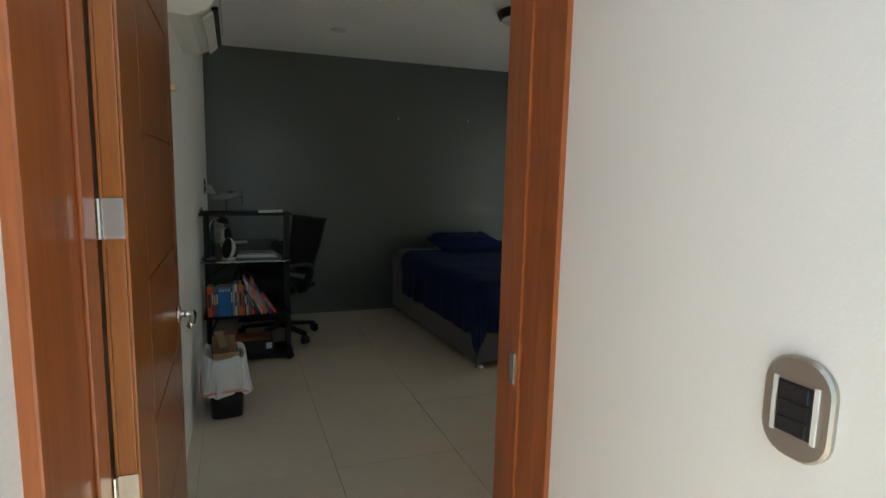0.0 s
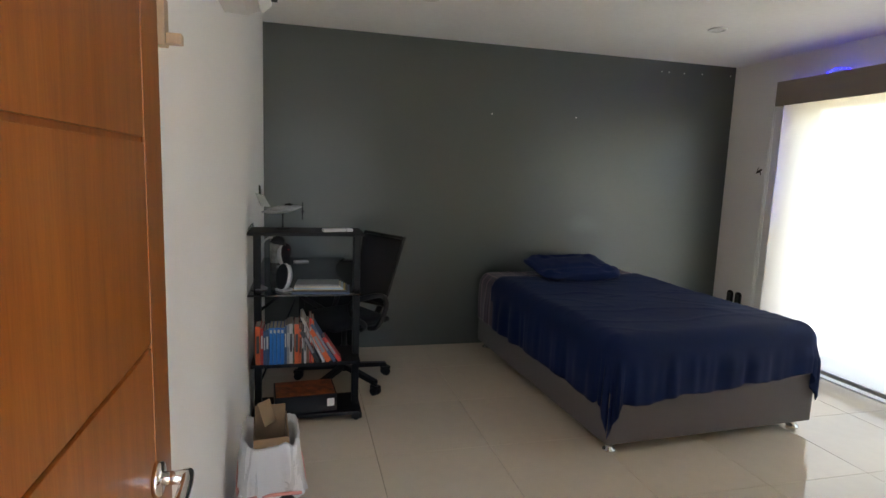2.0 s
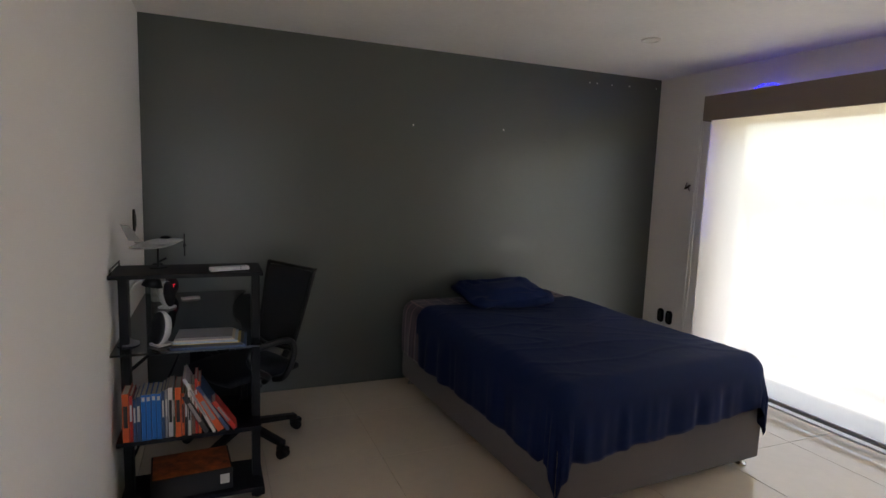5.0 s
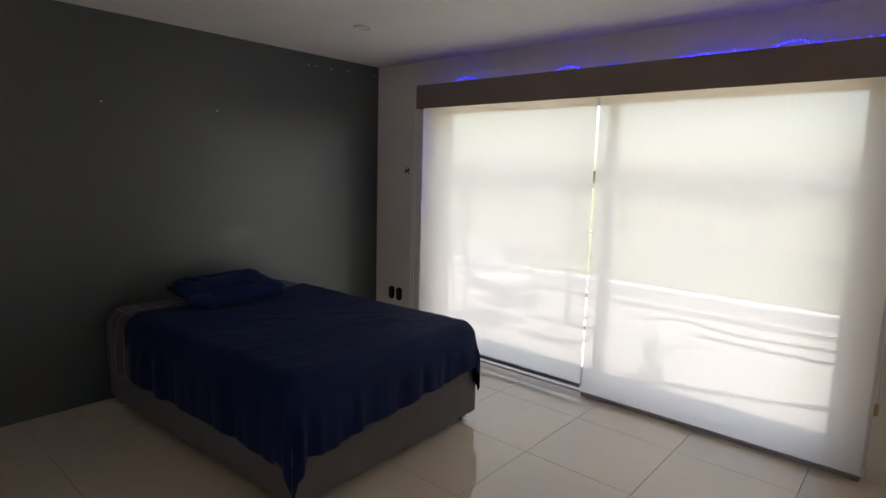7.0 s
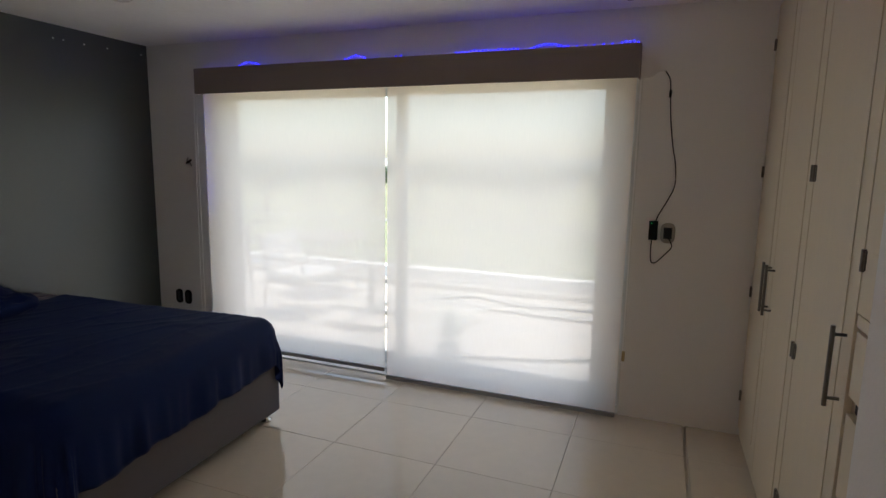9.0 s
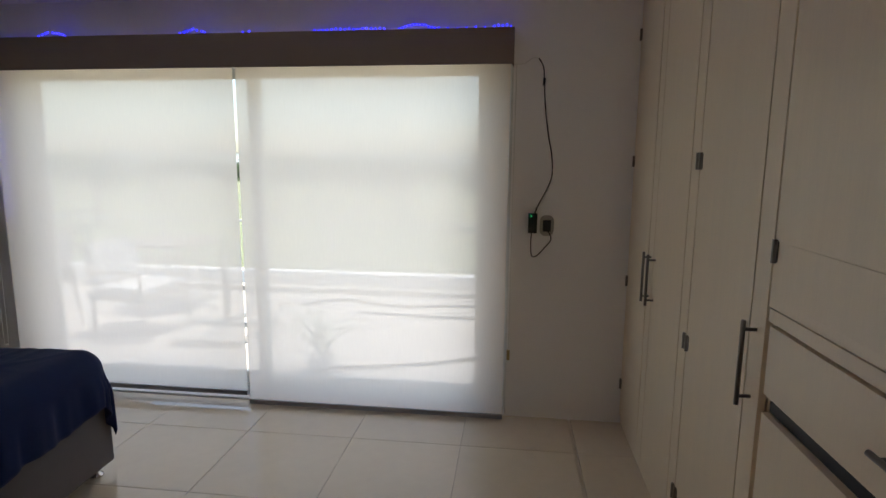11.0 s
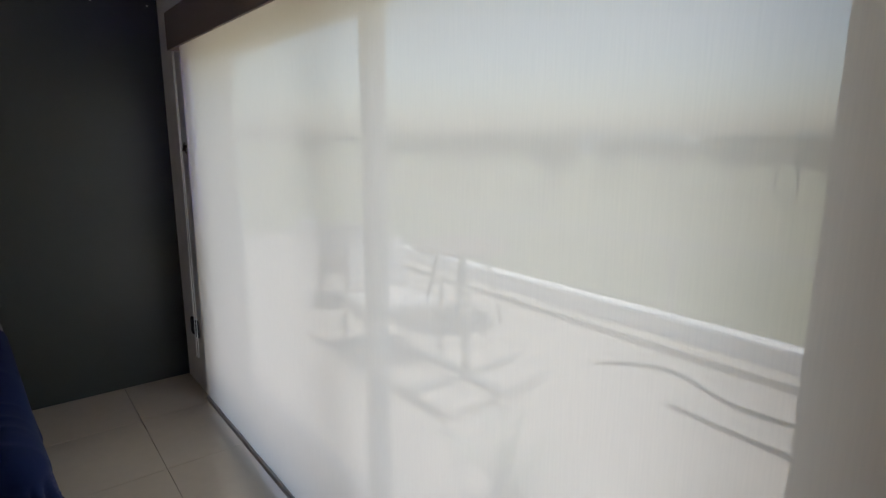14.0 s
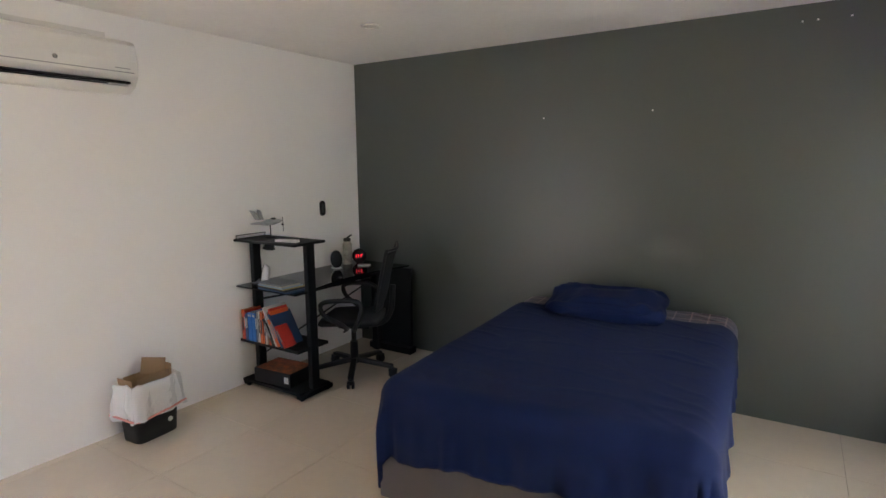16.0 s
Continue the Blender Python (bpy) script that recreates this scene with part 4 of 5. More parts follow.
    lathe("badge", [(0.014, 0), (0.014, 0.0015)], WHITEPLA, e, 20, pose(0.083, 0.06, 0.08, 0, 86, 0))
    e.scale = (1.12, 1.12, 1.08)
    return e


waste_bin()


# ---- air conditioner ----
def air_conditioner():
    e = empty("air_conditioner", pose(-0.268, 3.58, 2.0))
    tagged(e, "white split air conditioner mounted high on the wall", "air conditioner")
    # section in x (out from the wall) and z
    sec = [(0, 0.0), (0.09, -0.005), (0.16, 0.03), (0.2, 0.085), (0.205, 0.16), (0.19, 0.25), (0.165, 0.272), (0.0, 0.31)]
    bm = bmesh.new()
    L = 0.84
    ends = [[bm.verts.new((x, y, z)) for x, z in sec] for y in (0, -0.006, -L + 0.006, -L)]
    for vs, k in ((ends[0], 1), (ends[3], 1)):
        for v in vs:
            v.co.x *= 0.975
    for a, b in zip(ends, ends[1:]):
        for i in range(len(sec)):
            j = (i + 1) % len(sec)
            bm.faces.new((a[i], a[j], b[j], b[i]))
    bm.faces.new(ends[0][::-1]), bm.faces.new(ends[3])
    bmesh.ops.recalc_face_normals(bm, faces=bm.faces)
    finish("body", bm, WHITEPLA, e, False, 0.006)
    # solid dark strips, here and below the louvre, give the openings their shade
    boxes("louvre_slot_shade", [(0.165, 0.193, -L + 0.05, -0.05, 0.045, 0.058)], BLACKPLA, e, bevel=0.002, at=pose(0.006, 0, -0.004))
    boxes("louvre", [(0.0, 0.012, -L + 0.05, -0.05, 0, 0.05)], WHITEPLA, e, bevel=0.003, at=pose(0.135, 0, 0.003, 0, 48, 0))
    boxes("vent_gap_shade", [(0.0, 0.004, -L + 0.06, -0.16, 0, 0.018)], BLACKPLA, e, bevel=0, at=pose(0.164, 0, 0.026, 0, 42, 0))
    boxes("panel_line", [(0.2045, 0.2085, -L + 0.03, -0.03, 0.098, 0.102)], RAILGREY, e, bevel=0)
    lathe("badge", [(0.012, 0), (0.012, 0.002)], RAILGREY, e, 16, pose(0.2055, -L / 2, 0.135, 0, 90, 0))
    boxes("badge_bars", [(0.2045, 0.2065, -0.13, -0.05, 0.118, 0.122)], RAILGREY, e, bevel=0)


air_conditioner()
dt = boxes("cable_duct", [(-0.272, -0.23, 2.95, 3.5, 2.275, 2.33)], WHITEPLA, bevel=0.004)
tagged(dt, "white plastic duct above the air conditioner", "duct")


# ---- terrace and distance ----
CONCRETE = shade("pale_terrace_paving", (0.42, 0.39, 0.36), 0.8, vary=0.08, grain=40, stain=1.5)
ground = structure(boxes("ground", [(-400, 900, -700, 700, -3.6, -3.2)], shade("dry_grass_ground", (0.2, 0.21, 0.12), 0.95, vary=0.3, grain=1.5, stain=0.06), bevel=0), "dry grassy ground reaching to the horizon", "ground")
structure(boxes("terrace", [(3.95, 7.2, -3, 11, -3.2, -0.03)], CONCRETE, bevel=0), "pale sunlit terrace paving outside the window", "terrace")
structure(boxes("parapet", [(7.0, 7.2, -3, 11, -0.03, 0.17)], STUCCO, bevel=0.01), "low white painted kerb wall round the terrace", "wall")
structure(boxes("terrace_edge", [(6.8, 6.997, -3, 11, -0.029, 0.03)], CONCRETE, bevel=0.01), "pale raised edging along the foot of the kerb wall", "edging")
structure(boxes("house_wall", [(3.95, 4.0, -0.6, 1.79, -0.03, 2.66), (3.95, 4.0, 5.03, 11, -0.03, 2.66), (3.95, 4.0, 1.79, 5.03, 2.13, 2.66)], STUCCO, bevel=0), "white outside wall of the house", "wall")
# out of view; overhang added to keep direct sun off the blinds
structure(boxes("roof_slab", [(-0.6, 4.45, 0.1, 11, 2.66, 2.9)], STUCCO, bevel=0), "unseen white flat roof slab, its overhang added to shade the blinds", "roof")
# unseen paving and walls behind the hall, added as reflectors to brighten it
structure(boxes("patio", [(-4, 3.95, -7, -0.6, -3.2, -0.01)], PATIO, bevel=0), "unseen grey paving added to bounce sunlight into the hallway", "patio")
structure(boxes("patio_wall", [(-4.2, 4.2, -7.2, -7, -0.01, 2.4), (-4.2, -4, -7, -0.6, -0.01, 2.4)], PATIO, bevel=0), "unseen plain grey wall added round the light-bouncing paving", "wall")

RG = clear_glass("railing_glass")
for k in range(6):
    y = -2.6 + k * 2.2
    r = empty("glass_railing", pose(7.1, y, 0.17))
    tagged(r, "clear glass balustrade panel with a slim metal rail", "railing", "balustrade panels of the terrace")
    p = boxes("pane", [(-0.005, 0.005, 0.02, 2.12, 0.03, 0.60)], RG, r, bevel=0)
    p.visible_shadow = False
    boxes("handrail", [(-0.02, 0.02, 0.0, 2.2, 0.60, 0.63)], ALU, r, bevel=0.005)
    boxes("post", [(-0.02, 0.02, 2.13, 2.17, 0.0, 0.60)], ALU, r, bevel=0.004)

CUSHION = shade("white_outdoor_cushion", (0.5, 0.5, 0.52), 0.9, vary=0.06, grain=120)
OUTWOOD = shade("grey_outdoor_timber", (0.2, 0.17, 0.15), 0.7, vary=0.2, grain=40, stretch=(1, 1, 6))


def garden_chair():
    e = empty("garden_chair", pose(5.12, 5.08, -0.03, 0, 0, -8))
    tagged(e, "slatted garden chair with white seat cushions", "chair", "chairs on the terrace")
    for x, y in ((-0.26, -0.25), (0.26, -0.25), (-0.26, 0.25), (0.26, 0.25)):
        cyl("leg", [((x * 1.08, y * 1.12, 0), (x, y, 0.36), 0.014, 0.02)], OUTWOOD, e, seg=10)
    boxes("seat_frame", [(-0.29, 0.29, -0.29, 0.29, 0.35, 0.385)], OUTWOOD, e, bevel=0.006)
    boxes("seat_cushion", [(-0.27, 0.27, -0.27, 0.25, 0.386, 0.47)], CUSHION, e, bevel=0.03)
    for k in range(9):
        x = -0.24 + k * 0.06
        cyl("slat", [((x, 0.26, 0.38), (x * 1.05, 0.36, 0.82), 0.009)], OUTWOOD, e, seg=8)
    cyl("top_rail", [((-0.29, 0.36, 0.82), (0.29, 0.36, 0.82), 0.018)], OUTWOOD, e, seg=12)
    boxes("back_cushion", [(-0.25, 0.25, -0.05, 0.05, 0, 0.36)], CUSHION, e, bevel=0.035, at=pose(0, 0.24, 0.48, -13, 0, 0))
    for sg in (1, -1):
        tube("arm", [(sg * 0.28, -0.26, 0.36), (sg * 0.29, -0.27, 0.55), (sg * 0.29, -0.2, 0.6), (sg * 0.29, 0.28, 0.6)], 0.014, OUTWOOD, e, 8)
    return e


gc = garden_chair()
copy_thing(gc, pose(5.6, 6.6, -0.03, 0, 0, 150))

tb = empty("garden_table", pose(6.05, 5.35, -0.03))
tagged(tb, "round pale garden table on slim splayed legs", "table")
lathe("top", [(0.42, 0.68), (0.45, 0.69), (0.45, 0.71), (0.44, 0.715)], OUTWOOD, tb, 36)
for k in range(4):
    a = radians(45 + 90 * k)
    cyl("leg", [((0.36 * math.cos(a), 0.36 * math.sin(a), 0), (0.2 * math.cos(a), 0.2 * math.sin(a), 0.68), 0.014, 0.018)], OUTWOOD, tb, seg=10)

ub = empty("parasol_base", pose(5.2, 4.31, -0.03))
tagged(ub, "bare parasol pole stub in a cross-shaped weighted base", "parasol")
boxes("slab", [(-0.42, 0.42, -0.3, 0.3, 0, 0.07)], CONCRETE, ub, bevel=0.02)
boxes("cross", [(-0.45, 0.45, -0.03, 0.03, 0.072, 0.11), (-0.03, 0.03, -0.45, -0.031, 0.072, 0.11), (-0.03, 0.03, 0.031, 0.45, 0.072, 0.11)], RAILGREY, ub, bevel=0.005)
cyl("pole", [((0, 0, 0.1), (0, 0, 0.72), 0.03)], RAILGREY, ub)


def agave():
    e = empty("potted_plant", pose(4.45, 3.17, -0.03))
    tagged(e, "spiky pale agave in a small grey pot", "plant")
    lathe("pot", [(0.07, 0), (0.09, 0.02), (0.1, 0.1), (0.095, 0.105), (0.09, 0.09)], PATIO, e, 24)
    leafm = shade("pale_agave_leaf", (0.42, 0.45, 0.4), 0.6, vary=0.25, grain=20)
    for k in range(16):
        a, tilt = k * 2.4, 0.05 + 0.45 * random.random()
        bm = bmesh.new()
        L, n = 0.42 + 0.15 * random.random(), 6
        rows = []
        for i in range(n + 1):
            s = i / n
            w = 0.022 * (1 - s) ** 0.6 * (0.6 + 1.2 * s * (1 - s) * 2) + 0.001
            r, z = L * s * math.sin(tilt + 0.4 * s), 0.08 + L * s * math.cos(tilt + 0.5 * s)
            rows.append([bm.verts.new((r, -w, z + 0.006)), bm.verts.new((r, 0, z)), bm.verts.new((r, w, z + 0.006))])
        for p, q in zip(rows, rows[1:]):
            for c in (0, 1):
                bm.faces.new((p[c], p[c + 1], q[c + 1], q[c]))
        ob = finish("leaf", bm, leafm, e, True, 0, Matrix.Rotation(a, 4, "Z"))
        ob.modifiers.new("flesh", "SOLIDIFY").thickness = 0.006


agave()
hs = tube("ground_tube", [(6.35, 1.3, -0.015), (6.4, 2.2, -0.015), (6.3, 3.0, -0.015), (6.5, 3.6, -0.015), (6.2, 4.0, -0.015)], 0.014, BLACKPLA, n=12)
tagged(hs, "dark garden hose lying along the terrace edge", "hose")
hs2 = tube("ground_tube", [(6.0, 1.2, -0.015), (5.95, 2.4, -0.015), (6.0, 3.3, -0.015)], 0.014, BLACKPLA, n=12)
tagged(hs2, "dark garden hose lying along the terrace edge", "hose")

# thin dark line curving over the paving from the pot
hs3 = tube("ground_tube", [(4.47, 3.05, -0.015), (4.5, 2.86, -0.015), (4.57, 2.67, -0.015), (4.66, 2.35, -0.015), (4.79, 2.08, -0.015), (4.9, 1.6, -0.015)], 0.014, BLACKPLA, n=12)
tagged(hs3, "thin dark curved line on the paving past the potted agave", "hose")


def tree(seed, h):
    rnd = random.Random(seed)
    e = empty("tree")
    tagged(e, "leafy green tree beyond the terrace", "tree", "trees beyond the terrace")
    bark = shade("rough_bark", (0.12, 0.09, 0.06), 0.9, vary=0.3, grain=20) if "rough_bark" not in bpy.data.materials else bpy.data.materials["rough_bark"]
    leafm = shade("tree_leaves", (0.11, 0.15, 0.07), 0.7, vary=0.45, grain=8, stain=0.6, bump=0) if "tree_leaves" not in bpy.data.materials else bpy.data.materials["tree_leaves"]
    bm = bmesh.new()
    add_cyl(bm, (0, 0, 0), (0.1, 0.05, h * 0.5), 0.16, 0.09, 8)
    tips = []
    for k in range(7):
        a = k * 0.9 + rnd.random()
        tip = Vector((math.cos(a) * h * 0.27, math.sin(a) * h * 0.27, h * (0.6 + 0.28 * rnd.random())))
        add_cyl(bm, (0.08, 0.04, h * (0.3 + 0.03 * k)), tip, 0.06, 0.02, 6)
        tips.append(tip)
    finish("trunk", bm, bark, e)
    bm = bmesh.new()
    for t in tips + [Vector((0, 0, h * 0.85)), Vector((0, 0, h * 0.65))]:
        for k in range(230):
            d = Vector((rnd.gauss(0, 1), rnd.gauss(0, 1), rnd.gauss(0, 0.75))) * h * 0.085
            m = Matrix.Translation(t + d) @ Euler((rnd.uniform(0, 6), rnd.uniform(0, 6), rnd.uniform(0, 6))).to_matrix().to_4x4()
            s = 0.1 + 0.1 * rnd.random()
            vs = [bm.verts.new(m @ Vector(p)) for p in ((-s, 0, 0), (0, -s * 0.45, 0.02), (s, 0, 0), (0, s * 0.45, 0.02))]
            bm.faces.new(vs)
    tagged(finish("crown", bm, leafm, e), kind="stuff")
    return e


kinds = [tree(3, 5.2), tree(8, 4.6)]
spots = [(34 + 22 * (k % 4) + random.uniform(0, 16), -46 + 1.75 * k + random.uniform(-1.5, 1.5)) for k in range(74)]
for k, (x, y) in enumerate(spots):
    m = pose(x, y, -3.2, 0, 0, random.uniform(0, 360))
    if k < 2:
        kinds[k].matrix_basis = m
    else:
        copy_thing(kinds[k % 2], m)


def house(x, y, w, d, h, rz):
    e = empty("house", pose(x, y, -3.2, 0, 0, rz))
    tagged(e, "white flat-roofed house in the distance", "house", "houses in the distance")
    boxes("wall", [(-d / 2, d / 2, -w / 2, w / 2, 0, h)], STUCCO, e, bevel=0)
    boxes("roof", [(-d / 2 - 0.2, d / 2 + 0.2, -w / 2 - 0.2, w / 2 + 0.2, h, h + 0.3)], CONCRETE, e, bevel=0)
    for z in (1.0, 3.9):
        for k in range(3):
            yy = -w / 2 + w * (k + 0.5) / 3
            boxes("window", [(-d / 2 - 0.03, -d / 2 + 0.02, yy - 0.6, yy + 0.6, z, z + 1.3)], BLACKGLASS, e, bevel=0)


for x, y, w, d, h, rz in ((128, 26, 14, 9, 6.4, 8), (150, 4, 12, 9, 6.9, -5), (112, -12, 8, 8, 6.6, 3), (170, 52, 16, 9, 6.8, 0), (135, 78, 13, 8, 6.3, 12), (180, -36, 14, 9, 7.2, 0), (200, 24, 15, 10, 7.4, 5), (118, -32, 9, 8, 6.2, -8), (145, 104, 12, 9, 6.6, 4)):
    house(x, y, w, d, h, rz)
hills = boxes("hill_ridge", [(300, 420, -500, 600, -3.2, 4.0)], bpy.data.materials["dry_grass_ground"], bevel=0)
bmh = bmesh.new()
bmh.from_mesh(hills.data)
bmesh.ops.subdivide_edges(bmh, edges=bmh.edges[:], cuts=40, use_grid_fill=True)
for v in bmh.verts:
    if v.co.z > 3:
        v.co.z += 6 * noise.noise(Vector((v.co.x * 0.01, v.co.y * 0.012, 0)))
bmh.to_mesh(hills.data)
bmh.free()
structure(hills, "low hazy green hills on the horizon", "hill")


# ---- fittings on the walls and ceiling ----
def rounded_plate(w, h, t, r, seg=6):
    """A plate with round corners, standing in x-z, its face to -y."""
    bm = bmesh.new()
    out = []
    for cx, cz, a0 in ((w / 2 - r, h / 2 - r, 0), (-w / 2 + r, h / 2 - r, 90), (-w / 2 + r, -h / 2 + r, 180), (w / 2 - r, -h / 2 + r, 270)):
        for k in range(seg + 1):
            a = radians(a0 + 90 * k / seg)
            out.append((cx + r * math.cos(a), cz + r * math.sin(a)))
    back = [bm.verts.new((x, 0, z)) for x, z in out]
    mid = [bm.verts.new((x, -t * 0.6, z)) for x, z in out]
    front = [bm.verts.new((x * 0.93, -t, z * 0.95)) for x, z in out]
    n = len(out)
    for a, b in ((back, mid), (mid, front)):
        for i in range(n):
            bm.faces.new((a[i], a[(i + 1) % n], b[(i + 1) % n], b[i]))
    bm.faces.new(front), bm.faces.new(back[::-1])
    bmesh.ops.recalc_face_normals(bm, faces=bm.faces)
    return bm


def wall_plate(name, label, cat, at, w, h, iw, ih, keys, plate=PLATE, group=""):
    e = empty(name, at)
    tagged(e, label, cat, group)
    finish("plate", rounded_plate(w, h, 0.01, w * 0.42), plate, e)
    boxes("insert", [(-iw / 2, iw / 2, -0.0125, -0.0098, -ih / 2, ih / 2)], SWITCHBLK, e, bevel=0.001)
    for k in range(keys):
        a, b = -ih / 2 + ih * k / keys, -ih / 2 + ih * (k + 1) / keys
        boxes("key", [(-iw / 2 + 0.004, iw / 2 - 0.004, -0.016, -0.0124, a + 0.002, b - 0.002)], SWITCHBLK, e, bevel=0.0015)
    return e


SW = wall_plate("light_switch", "oval champagne switch plate with black rockers", "switch", pose(0.6245, 0.628, 1.108, 0, 0, -90), 0.092, 0.132, 0.046, 0.066, 3)
boxes("trim", [(-0.03, -0.024, -0.0128, -0.0098, -0.036, 0.036)], WHITEPLA, SW, bevel=0.001)
boxes("trim", [(0.024, 0.030, -0.0128, -0.0098, -0.036, 0.036)], WHITEPLA, SW, bevel=0.001)
wall_plate("wall_outlet", "oval grey outlet plate on the white wall", "outlet", pose(-0.2545, 5.15, 1.237, 0, 0, 90), 0.062, 0.125, 0.026, 0.07, 1, BLACKMET)
for y in (5.382, 5.285):
    wall_plate("wall_outlet", "oval dark outlet plate low on the wall", "outlet", pose(XW - 0.0005, y, 0.405, 0, 0, -90), 0.07, 0.12, 0.03, 0.075, 2, BLACKMET, "low outlets by the window")
wall_plate("wall_outlet", "oval champagne outlet plate with a black plug", "outlet", pose(XW - 0.0005, 1.58, 1.168, 0, 0, -90), 0.08, 0.118, 0.046, 0.066, 1)

ad = empty("power_adapter", pose(XW, 1.662, 1.182))
bpy.context.view_layer.update()
tagged(ad, "black power adapter with green light hung on its cables", "adapter")
boxes("body", [(-0.036, -0.0006, -0.026, 0.024, -0.056, 0.056)], BLACKPLA, ad, bevel=0.004)
boxes("lamp", [(-0.0375, -0.0362, 0.006, 0.01, 0.04, 0.045)], glow("green_led", (0.05, 1.0, 0.25), 1.0), ad, bevel=0)
XC = XW - 0.007
up = tube("cable", [(XC, 1.650, 1.238), (XC, 1.635, 1.28), (XC, 1.59, 1.37), (XC, 1.562, 1.45), (XC, 1.566, 1.56), (XC, 1.59, 1.68), (XC, 1.61, 1.82), (XC, 1.622, 1.96), (XC, 1.628, 2.04), (XC, 1.655, 2.09)], 0.0032, BLACKPLA)
up.parent, up.matrix_parent_inverse = ad, ad.matrix_world.inverted()
cb = tube("cable", [(XC - 0.01, 1.665, 1.128), (XC, 1.668, 1.06), (XC, 1.66, 0.992), (XC, 1.63, 0.995), (XC, 1.585, 1.045), (XC, 1.555, 1.085), (XC - 0.006, 1.562, 1.12), (XC - 0.008, 1.58, 1.145)], 0.0032, BLACKPLA)
cb.parent, cb.matrix_parent_inverse = ad, ad.matrix_world.inverted()
jn = cyl("plug_joint", [((XC, 1.6235, 1.945), (XC, 1.6205, 1.985), 0.007)], BLACKPLA)
jn.parent, jn.matrix_parent_inverse = ad, ad.matrix_world.inverted()
wn_ = tube("lead_wire", [(XC, 1.655, 2.09), (XC, 1.69, 2.09), (XC, 1.73, 2.062), (XC, 1.788, 2.058)], 0.0018, WHITEPLA)
wn_.parent, wn_.matrix_parent_inverse = ad, ad.matrix_world.inverted()


def light_string():
    """A strand of small blue lamps lying along the valance and down one side of the blind."""
    e = empty("light_string", pose(3.73, 3.4, 2.24))
    tagged(e, "string of glowing blue fairy lights along the valance", "fairy lights")
    bpy.context.view_layer.update()
    inv = e.matrix_world.inverted()
    BLUELED = glow("blue_led", (0.012, 0.012, 1.0), 1.5)
    rnd = random.Random(5)
    pts = []
    for y0, y1, n, hump in ((4.60, 4.42, 9, 0.02), (3.70, 3.55, 8, 0.02), (3.32, 3.28, 2, 0.0), (2.9, 2.5, 17, 0.005), (2.42, 2.22, 12, 0.018), (2.20, 1.95, 6, 0.0), (1.90, 1.81, 5, 0.01)):
        for k in range(n):
            s = k / max(1, n - 1)
            pts.append((3.722 + rnd.uniform(-0.008, 0.008), y0 + (y1 - y0) * s, 2.242 + hump * math.sin(math.pi * s) + rnd.uniform(-0.003, 0.003)))
    wire = [(3.725, 5.0 - 0.1 * k, 2.2385 + 0.006 * rnd.random()) for k in range(32)]
    w = tube("wire", wire, 0.0014, WHITEPLA, None, 6, 3)
    w.parent, w.matrix_parent_inverse = e, inv
    behind = [(3.785, 4.98 - 0.055 * k, 2.243) for k in range(58)]
    side = [(3.79, 4.975, 2.0 - 0.05 * k) for k in range(18)]
    bm = bmesh.new()
    bmesh.ops.create_icosphere(bm, subdivisions=1, radius=0.0062)
    me = bpy.data.meshes.new("bead")
    bm.to_mesh(me)
    bm.free()
    me.materials.append(BLUELED)
    for p in pts + behind + side:
        b = new("bead", me)
        b.location = p
        b.parent, b.matrix_parent_inverse = e, inv
    w2 = tube("wire", [(3.793, 4.976, 2.22), (3.793, 4.976, 1.6), (3.793, 4.976, 1.12), (3.79, 4.98, 0.9)], 0.0014, WHITEPLA, None, 6, 3)
    w2.parent, w2.matrix_parent_inverse = e, inv


light_string()


def bead_chain(y, x, ztop, zlow, label):
    e = empty("blind_chain", pose(x, y, zlow))
    tagged(e, label, "blind chain", "pull chains of the blinds")
    bm = bmesh.new()
    add_tube(bm, [(0, 0, ztop - zlow), (0.002, 0.003, (ztop - zlow) * 0.5), (0, 0.004, 0.08), (-0.008, 0.012, 0.01), (-0.01, 0.022, 0.005), (-0.004, 0.034, 0.08), (0.0, 0.03, (ztop - zlow) * 0.5), (0, 0.022, ztop - zlow)], 0.0024, 6, 10)
    finish("chain", bm, WHITEPLA, e, True)
    return e


bead_chain(5.045, 3.735, 2.06, 0.31, "white bead chain loop hanging beside the blind")
rcn = bead_chain(1.775, 3.76, 2.06, 0.36, "white bead chain with a small brass-coloured clip")
boxes("clip", [(-0.012, 0.012, -0.004, 0.014, 0.01, 0.07)], shade("dull_brass_clip", (0.45, 0.33, 0.15), 0.4, 0.3), rcn, bevel=0.004)


def wall_gecko():
    e = empty("wall_ornament", pose(XW, 5.205, 1.533))
    tagged(e, "small dark lizard-shaped ornament on the white wall", "ornament")
    m = shade("bronze_ornament", (0.07, 0.05, 0.035), 0.5, 0.3)
    lathe("body", [(0.002, -0.035), (0.008, -0.022), (0.01, 0.0), (0.006, 0.016), (0.009, 0.026), (0.002, 0.038)], m, e, 14, pose(-0.009, 0, 0, 62, 0, 0))
    for sg, yy in ((1, 0.018), (-1, 0.018), (1, -0.012), (-1, -0.012)):
        cyl("limb", [((-0.008, yy, yy * 0.5), (-0.005, yy - 0.012, yy * 0.5 + sg * 0.026), 0.004, 0.003)], m, e, seg=8)


wall_gecko()

NAIL = shade("white_wall_plug", (0.7, 0.7, 0.68), 0.5)
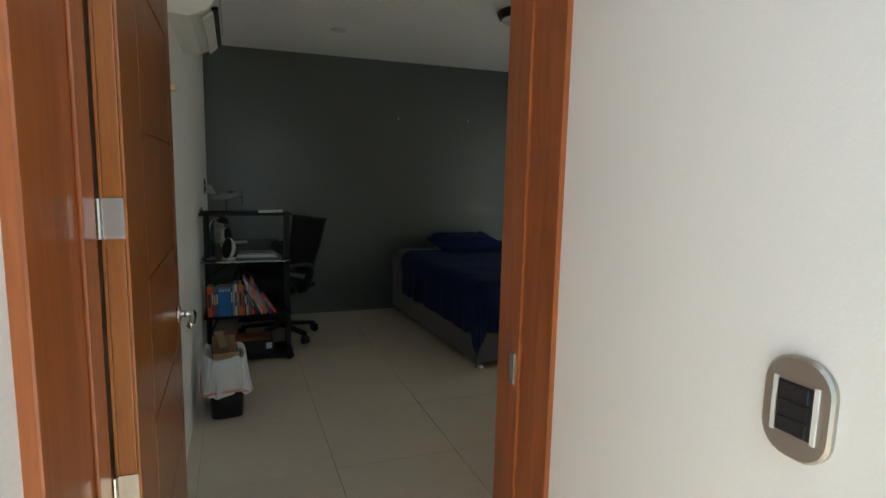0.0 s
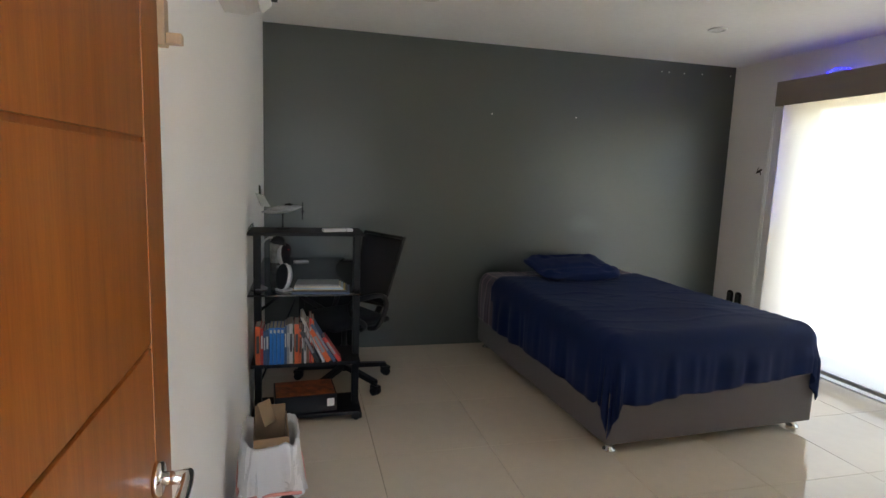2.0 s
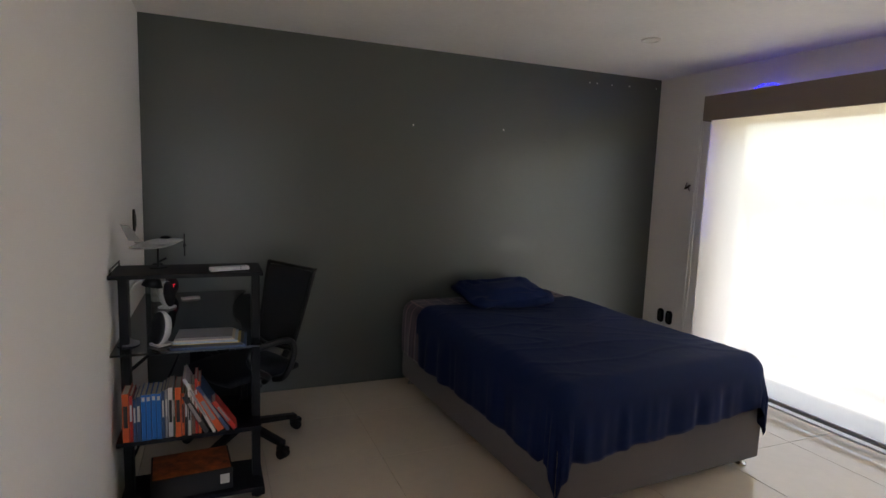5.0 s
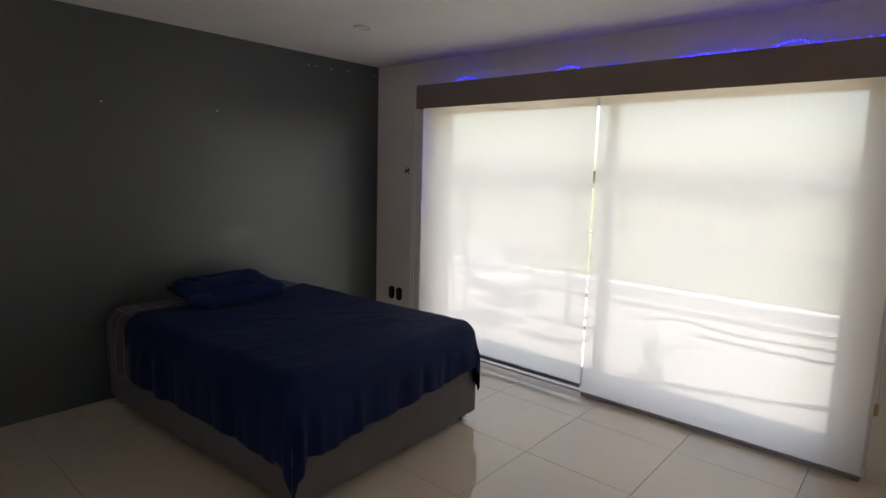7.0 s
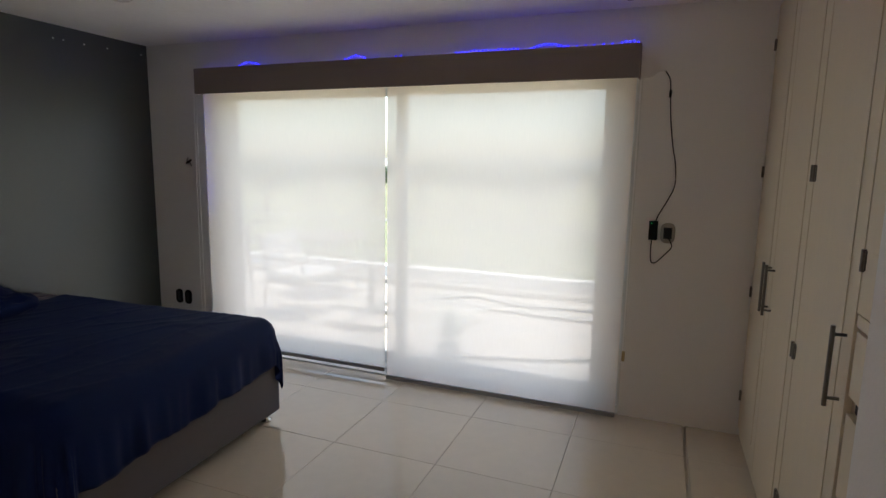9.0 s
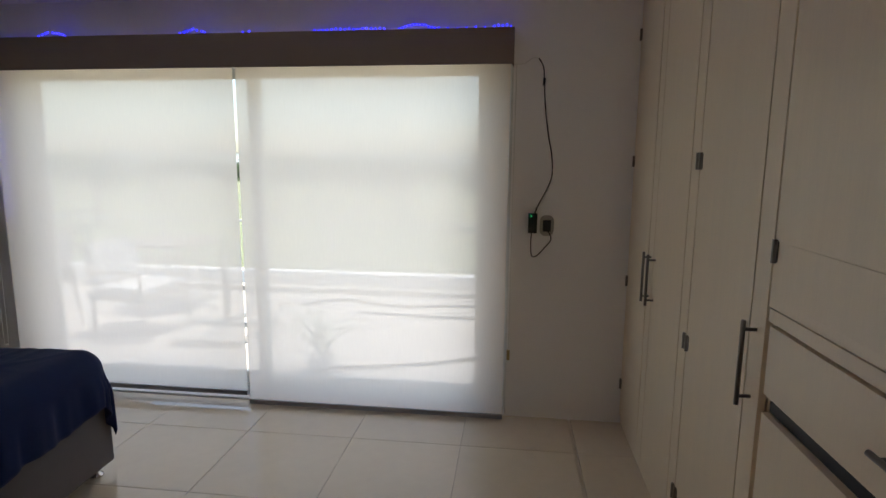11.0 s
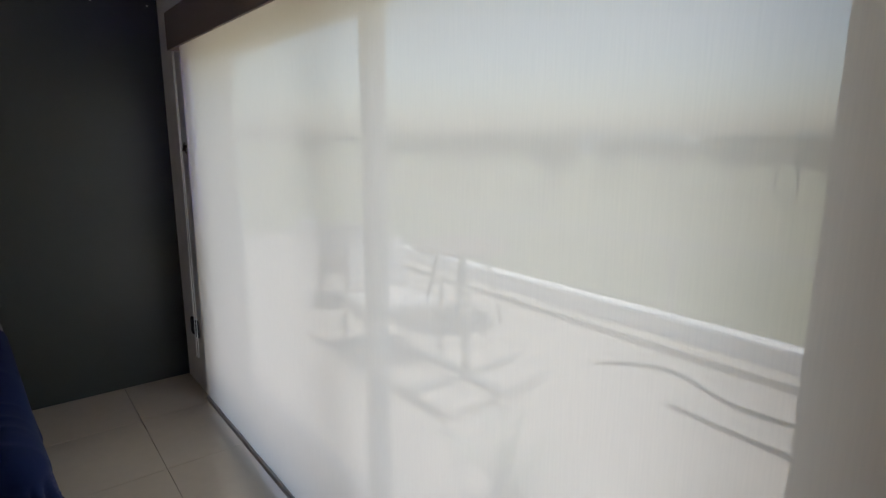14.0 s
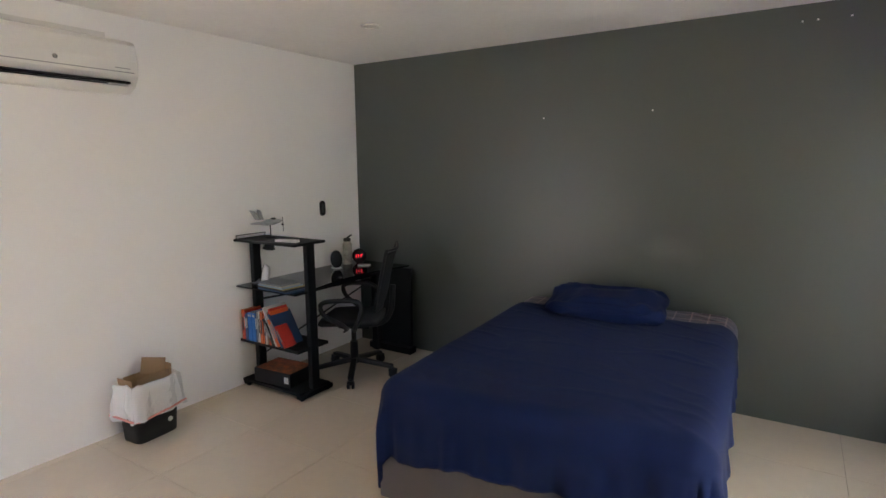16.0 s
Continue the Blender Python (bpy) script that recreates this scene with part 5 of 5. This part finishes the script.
for x, z in ((1.515, 1.909), (2.26, 1.922), (3.042, 2.359), (3.115, 2.36), (3.267, 2.36), (3.45, 2.366), (3.746, 2.373)):
    tagged(cyl("wall_plug", [((x, YD, z), (x, YD - 0.005, z), 0.006, 0.004)], NAIL, seg=10), "small white plastic plug remaining in the dark wall", "wall plug", "plugs in the dark wall")


def downlight(x, y):
    e = empty("downlight", pose(x, y, ZC))
    tagged(e, "round white recessed ceiling downlight, switched off", "downlight", "ceiling downlights")
    lathe("ring", [(0.062, -0.0005), (0.06, -0.008), (0.046, -0.012), (0.044, -0.006)], WHITEPLA, e, 32)
    lathe("lens", [(0.044, -0.004), (0.03, -0.0075), (0.002, -0.0085)], WHITEPLA, e, 24)


downlight(2.739, 4.584)
downlight(0.757, 4.613)


def ceiling_lamp():
    e = empty("ceiling_lamp", pose(1.78, 3.6, ZC))
    tagged(e, "round flush ceiling lamp with dark ring and frosted bowl", "ceiling lamp")
    lathe("ring", [(0.155, -0.0005), (0.16, -0.02), (0.15, -0.045), (0.13, -0.05)], shade("dark_bronze_ring", (0.05, 0.04, 0.035), 0.35, 0.7), e, 40)
    lathe("bowl", [(0.13, -0.0505), (0.115, -0.07), (0.07, -0.085), (0.005, -0.09)], shade("frosted_glass_bowl", (0.62, 0.64, 0.6), 0.3, vary=0.04), e, 40)


ceiling_lamp()
st = empty("wall_hook", pose(-0.272, 2.53, 1.70))
tagged(st, "small pale wooden peg block on the white wall", "hook")
PALEWOOD = wood("pale_pine", (0.5, 0.34, 0.2), (0.62, 0.46, 0.3), 0.5)
boxes("block", [(0.0, 0.02, -0.02, 0.02, -0.035, 0.06)], PALEWOOD, st, bevel=0.004)
boxes("peg", [(0.02, 0.05, -0.014, 0.014, -0.03, -0.008)], PALEWOOD, st, bevel=0.004)
sn = empty("ceiling_sensor", pose(3.45, 1.85, ZC))
tagged(sn, "small dark sensor fixed to the ceiling near the window", "sensor")
boxes("body", [(-0.02, 0.02, -0.015, 0.015, -0.05, -0.001)], BLACKPLA, sn, bevel=0.004)


# ---- floor tiles ----
def floor_tiles():
    cache = {}
    xs = [0.39 + 0.602 * k for k in range(-2, 7)]
    ys = [1.416 + 0.608 * k for k in range(-5, 8)]

    def lay(x0, x1, y0, y1):
        g = 0.001
        w, d = round(x1 - x0 - 2 * g, 4), round(y1 - y0 - 2 * g, 4)
        if w < 0.02 or d < 0.02:
            return
        if (w, d) not in cache:
            bm = bmesh.new()
            add_box(bm, -w / 2, w / 2, -d / 2, d / 2, -0.008, 0)
            bmesh.ops.bevel(bm, geom=[e for e in bm.edges if all(v.co.z > -0.001 for v in e.verts)], offset=0.0012, segments=1, affect="EDGES")
            me = bpy.data.meshes.new("tile")
            bm.to_mesh(me)
            bm.free()
            me.materials.append(TILE)
            cache[(w, d)] = me
        ob = new("tile", cache[(w, d)])
        ob.location = ((x0 + x1) / 2, (y0 + y1) / 2, 0)
        ob.parent = floor

    for rx0, rx1, ry0, ry1 in ((-0.29, 3.80, 1.40, 5.60), (0.862, 3.80, 1.09, 1.40), (-0.29, 0.66, -1.55, 1.40)):
        for a, b in zip(xs, xs[1:]):
            for c, d in zip(ys, ys[1:]):
                x0, x1, y0, y1 = max(a, rx0), min(b, rx1), max(c, ry0), min(d, ry1)
                if x1 - x0 > 0.02 and y1 - y0 > 0.02:
                    lay(x0, x1, y0, y1)


floor_tiles()
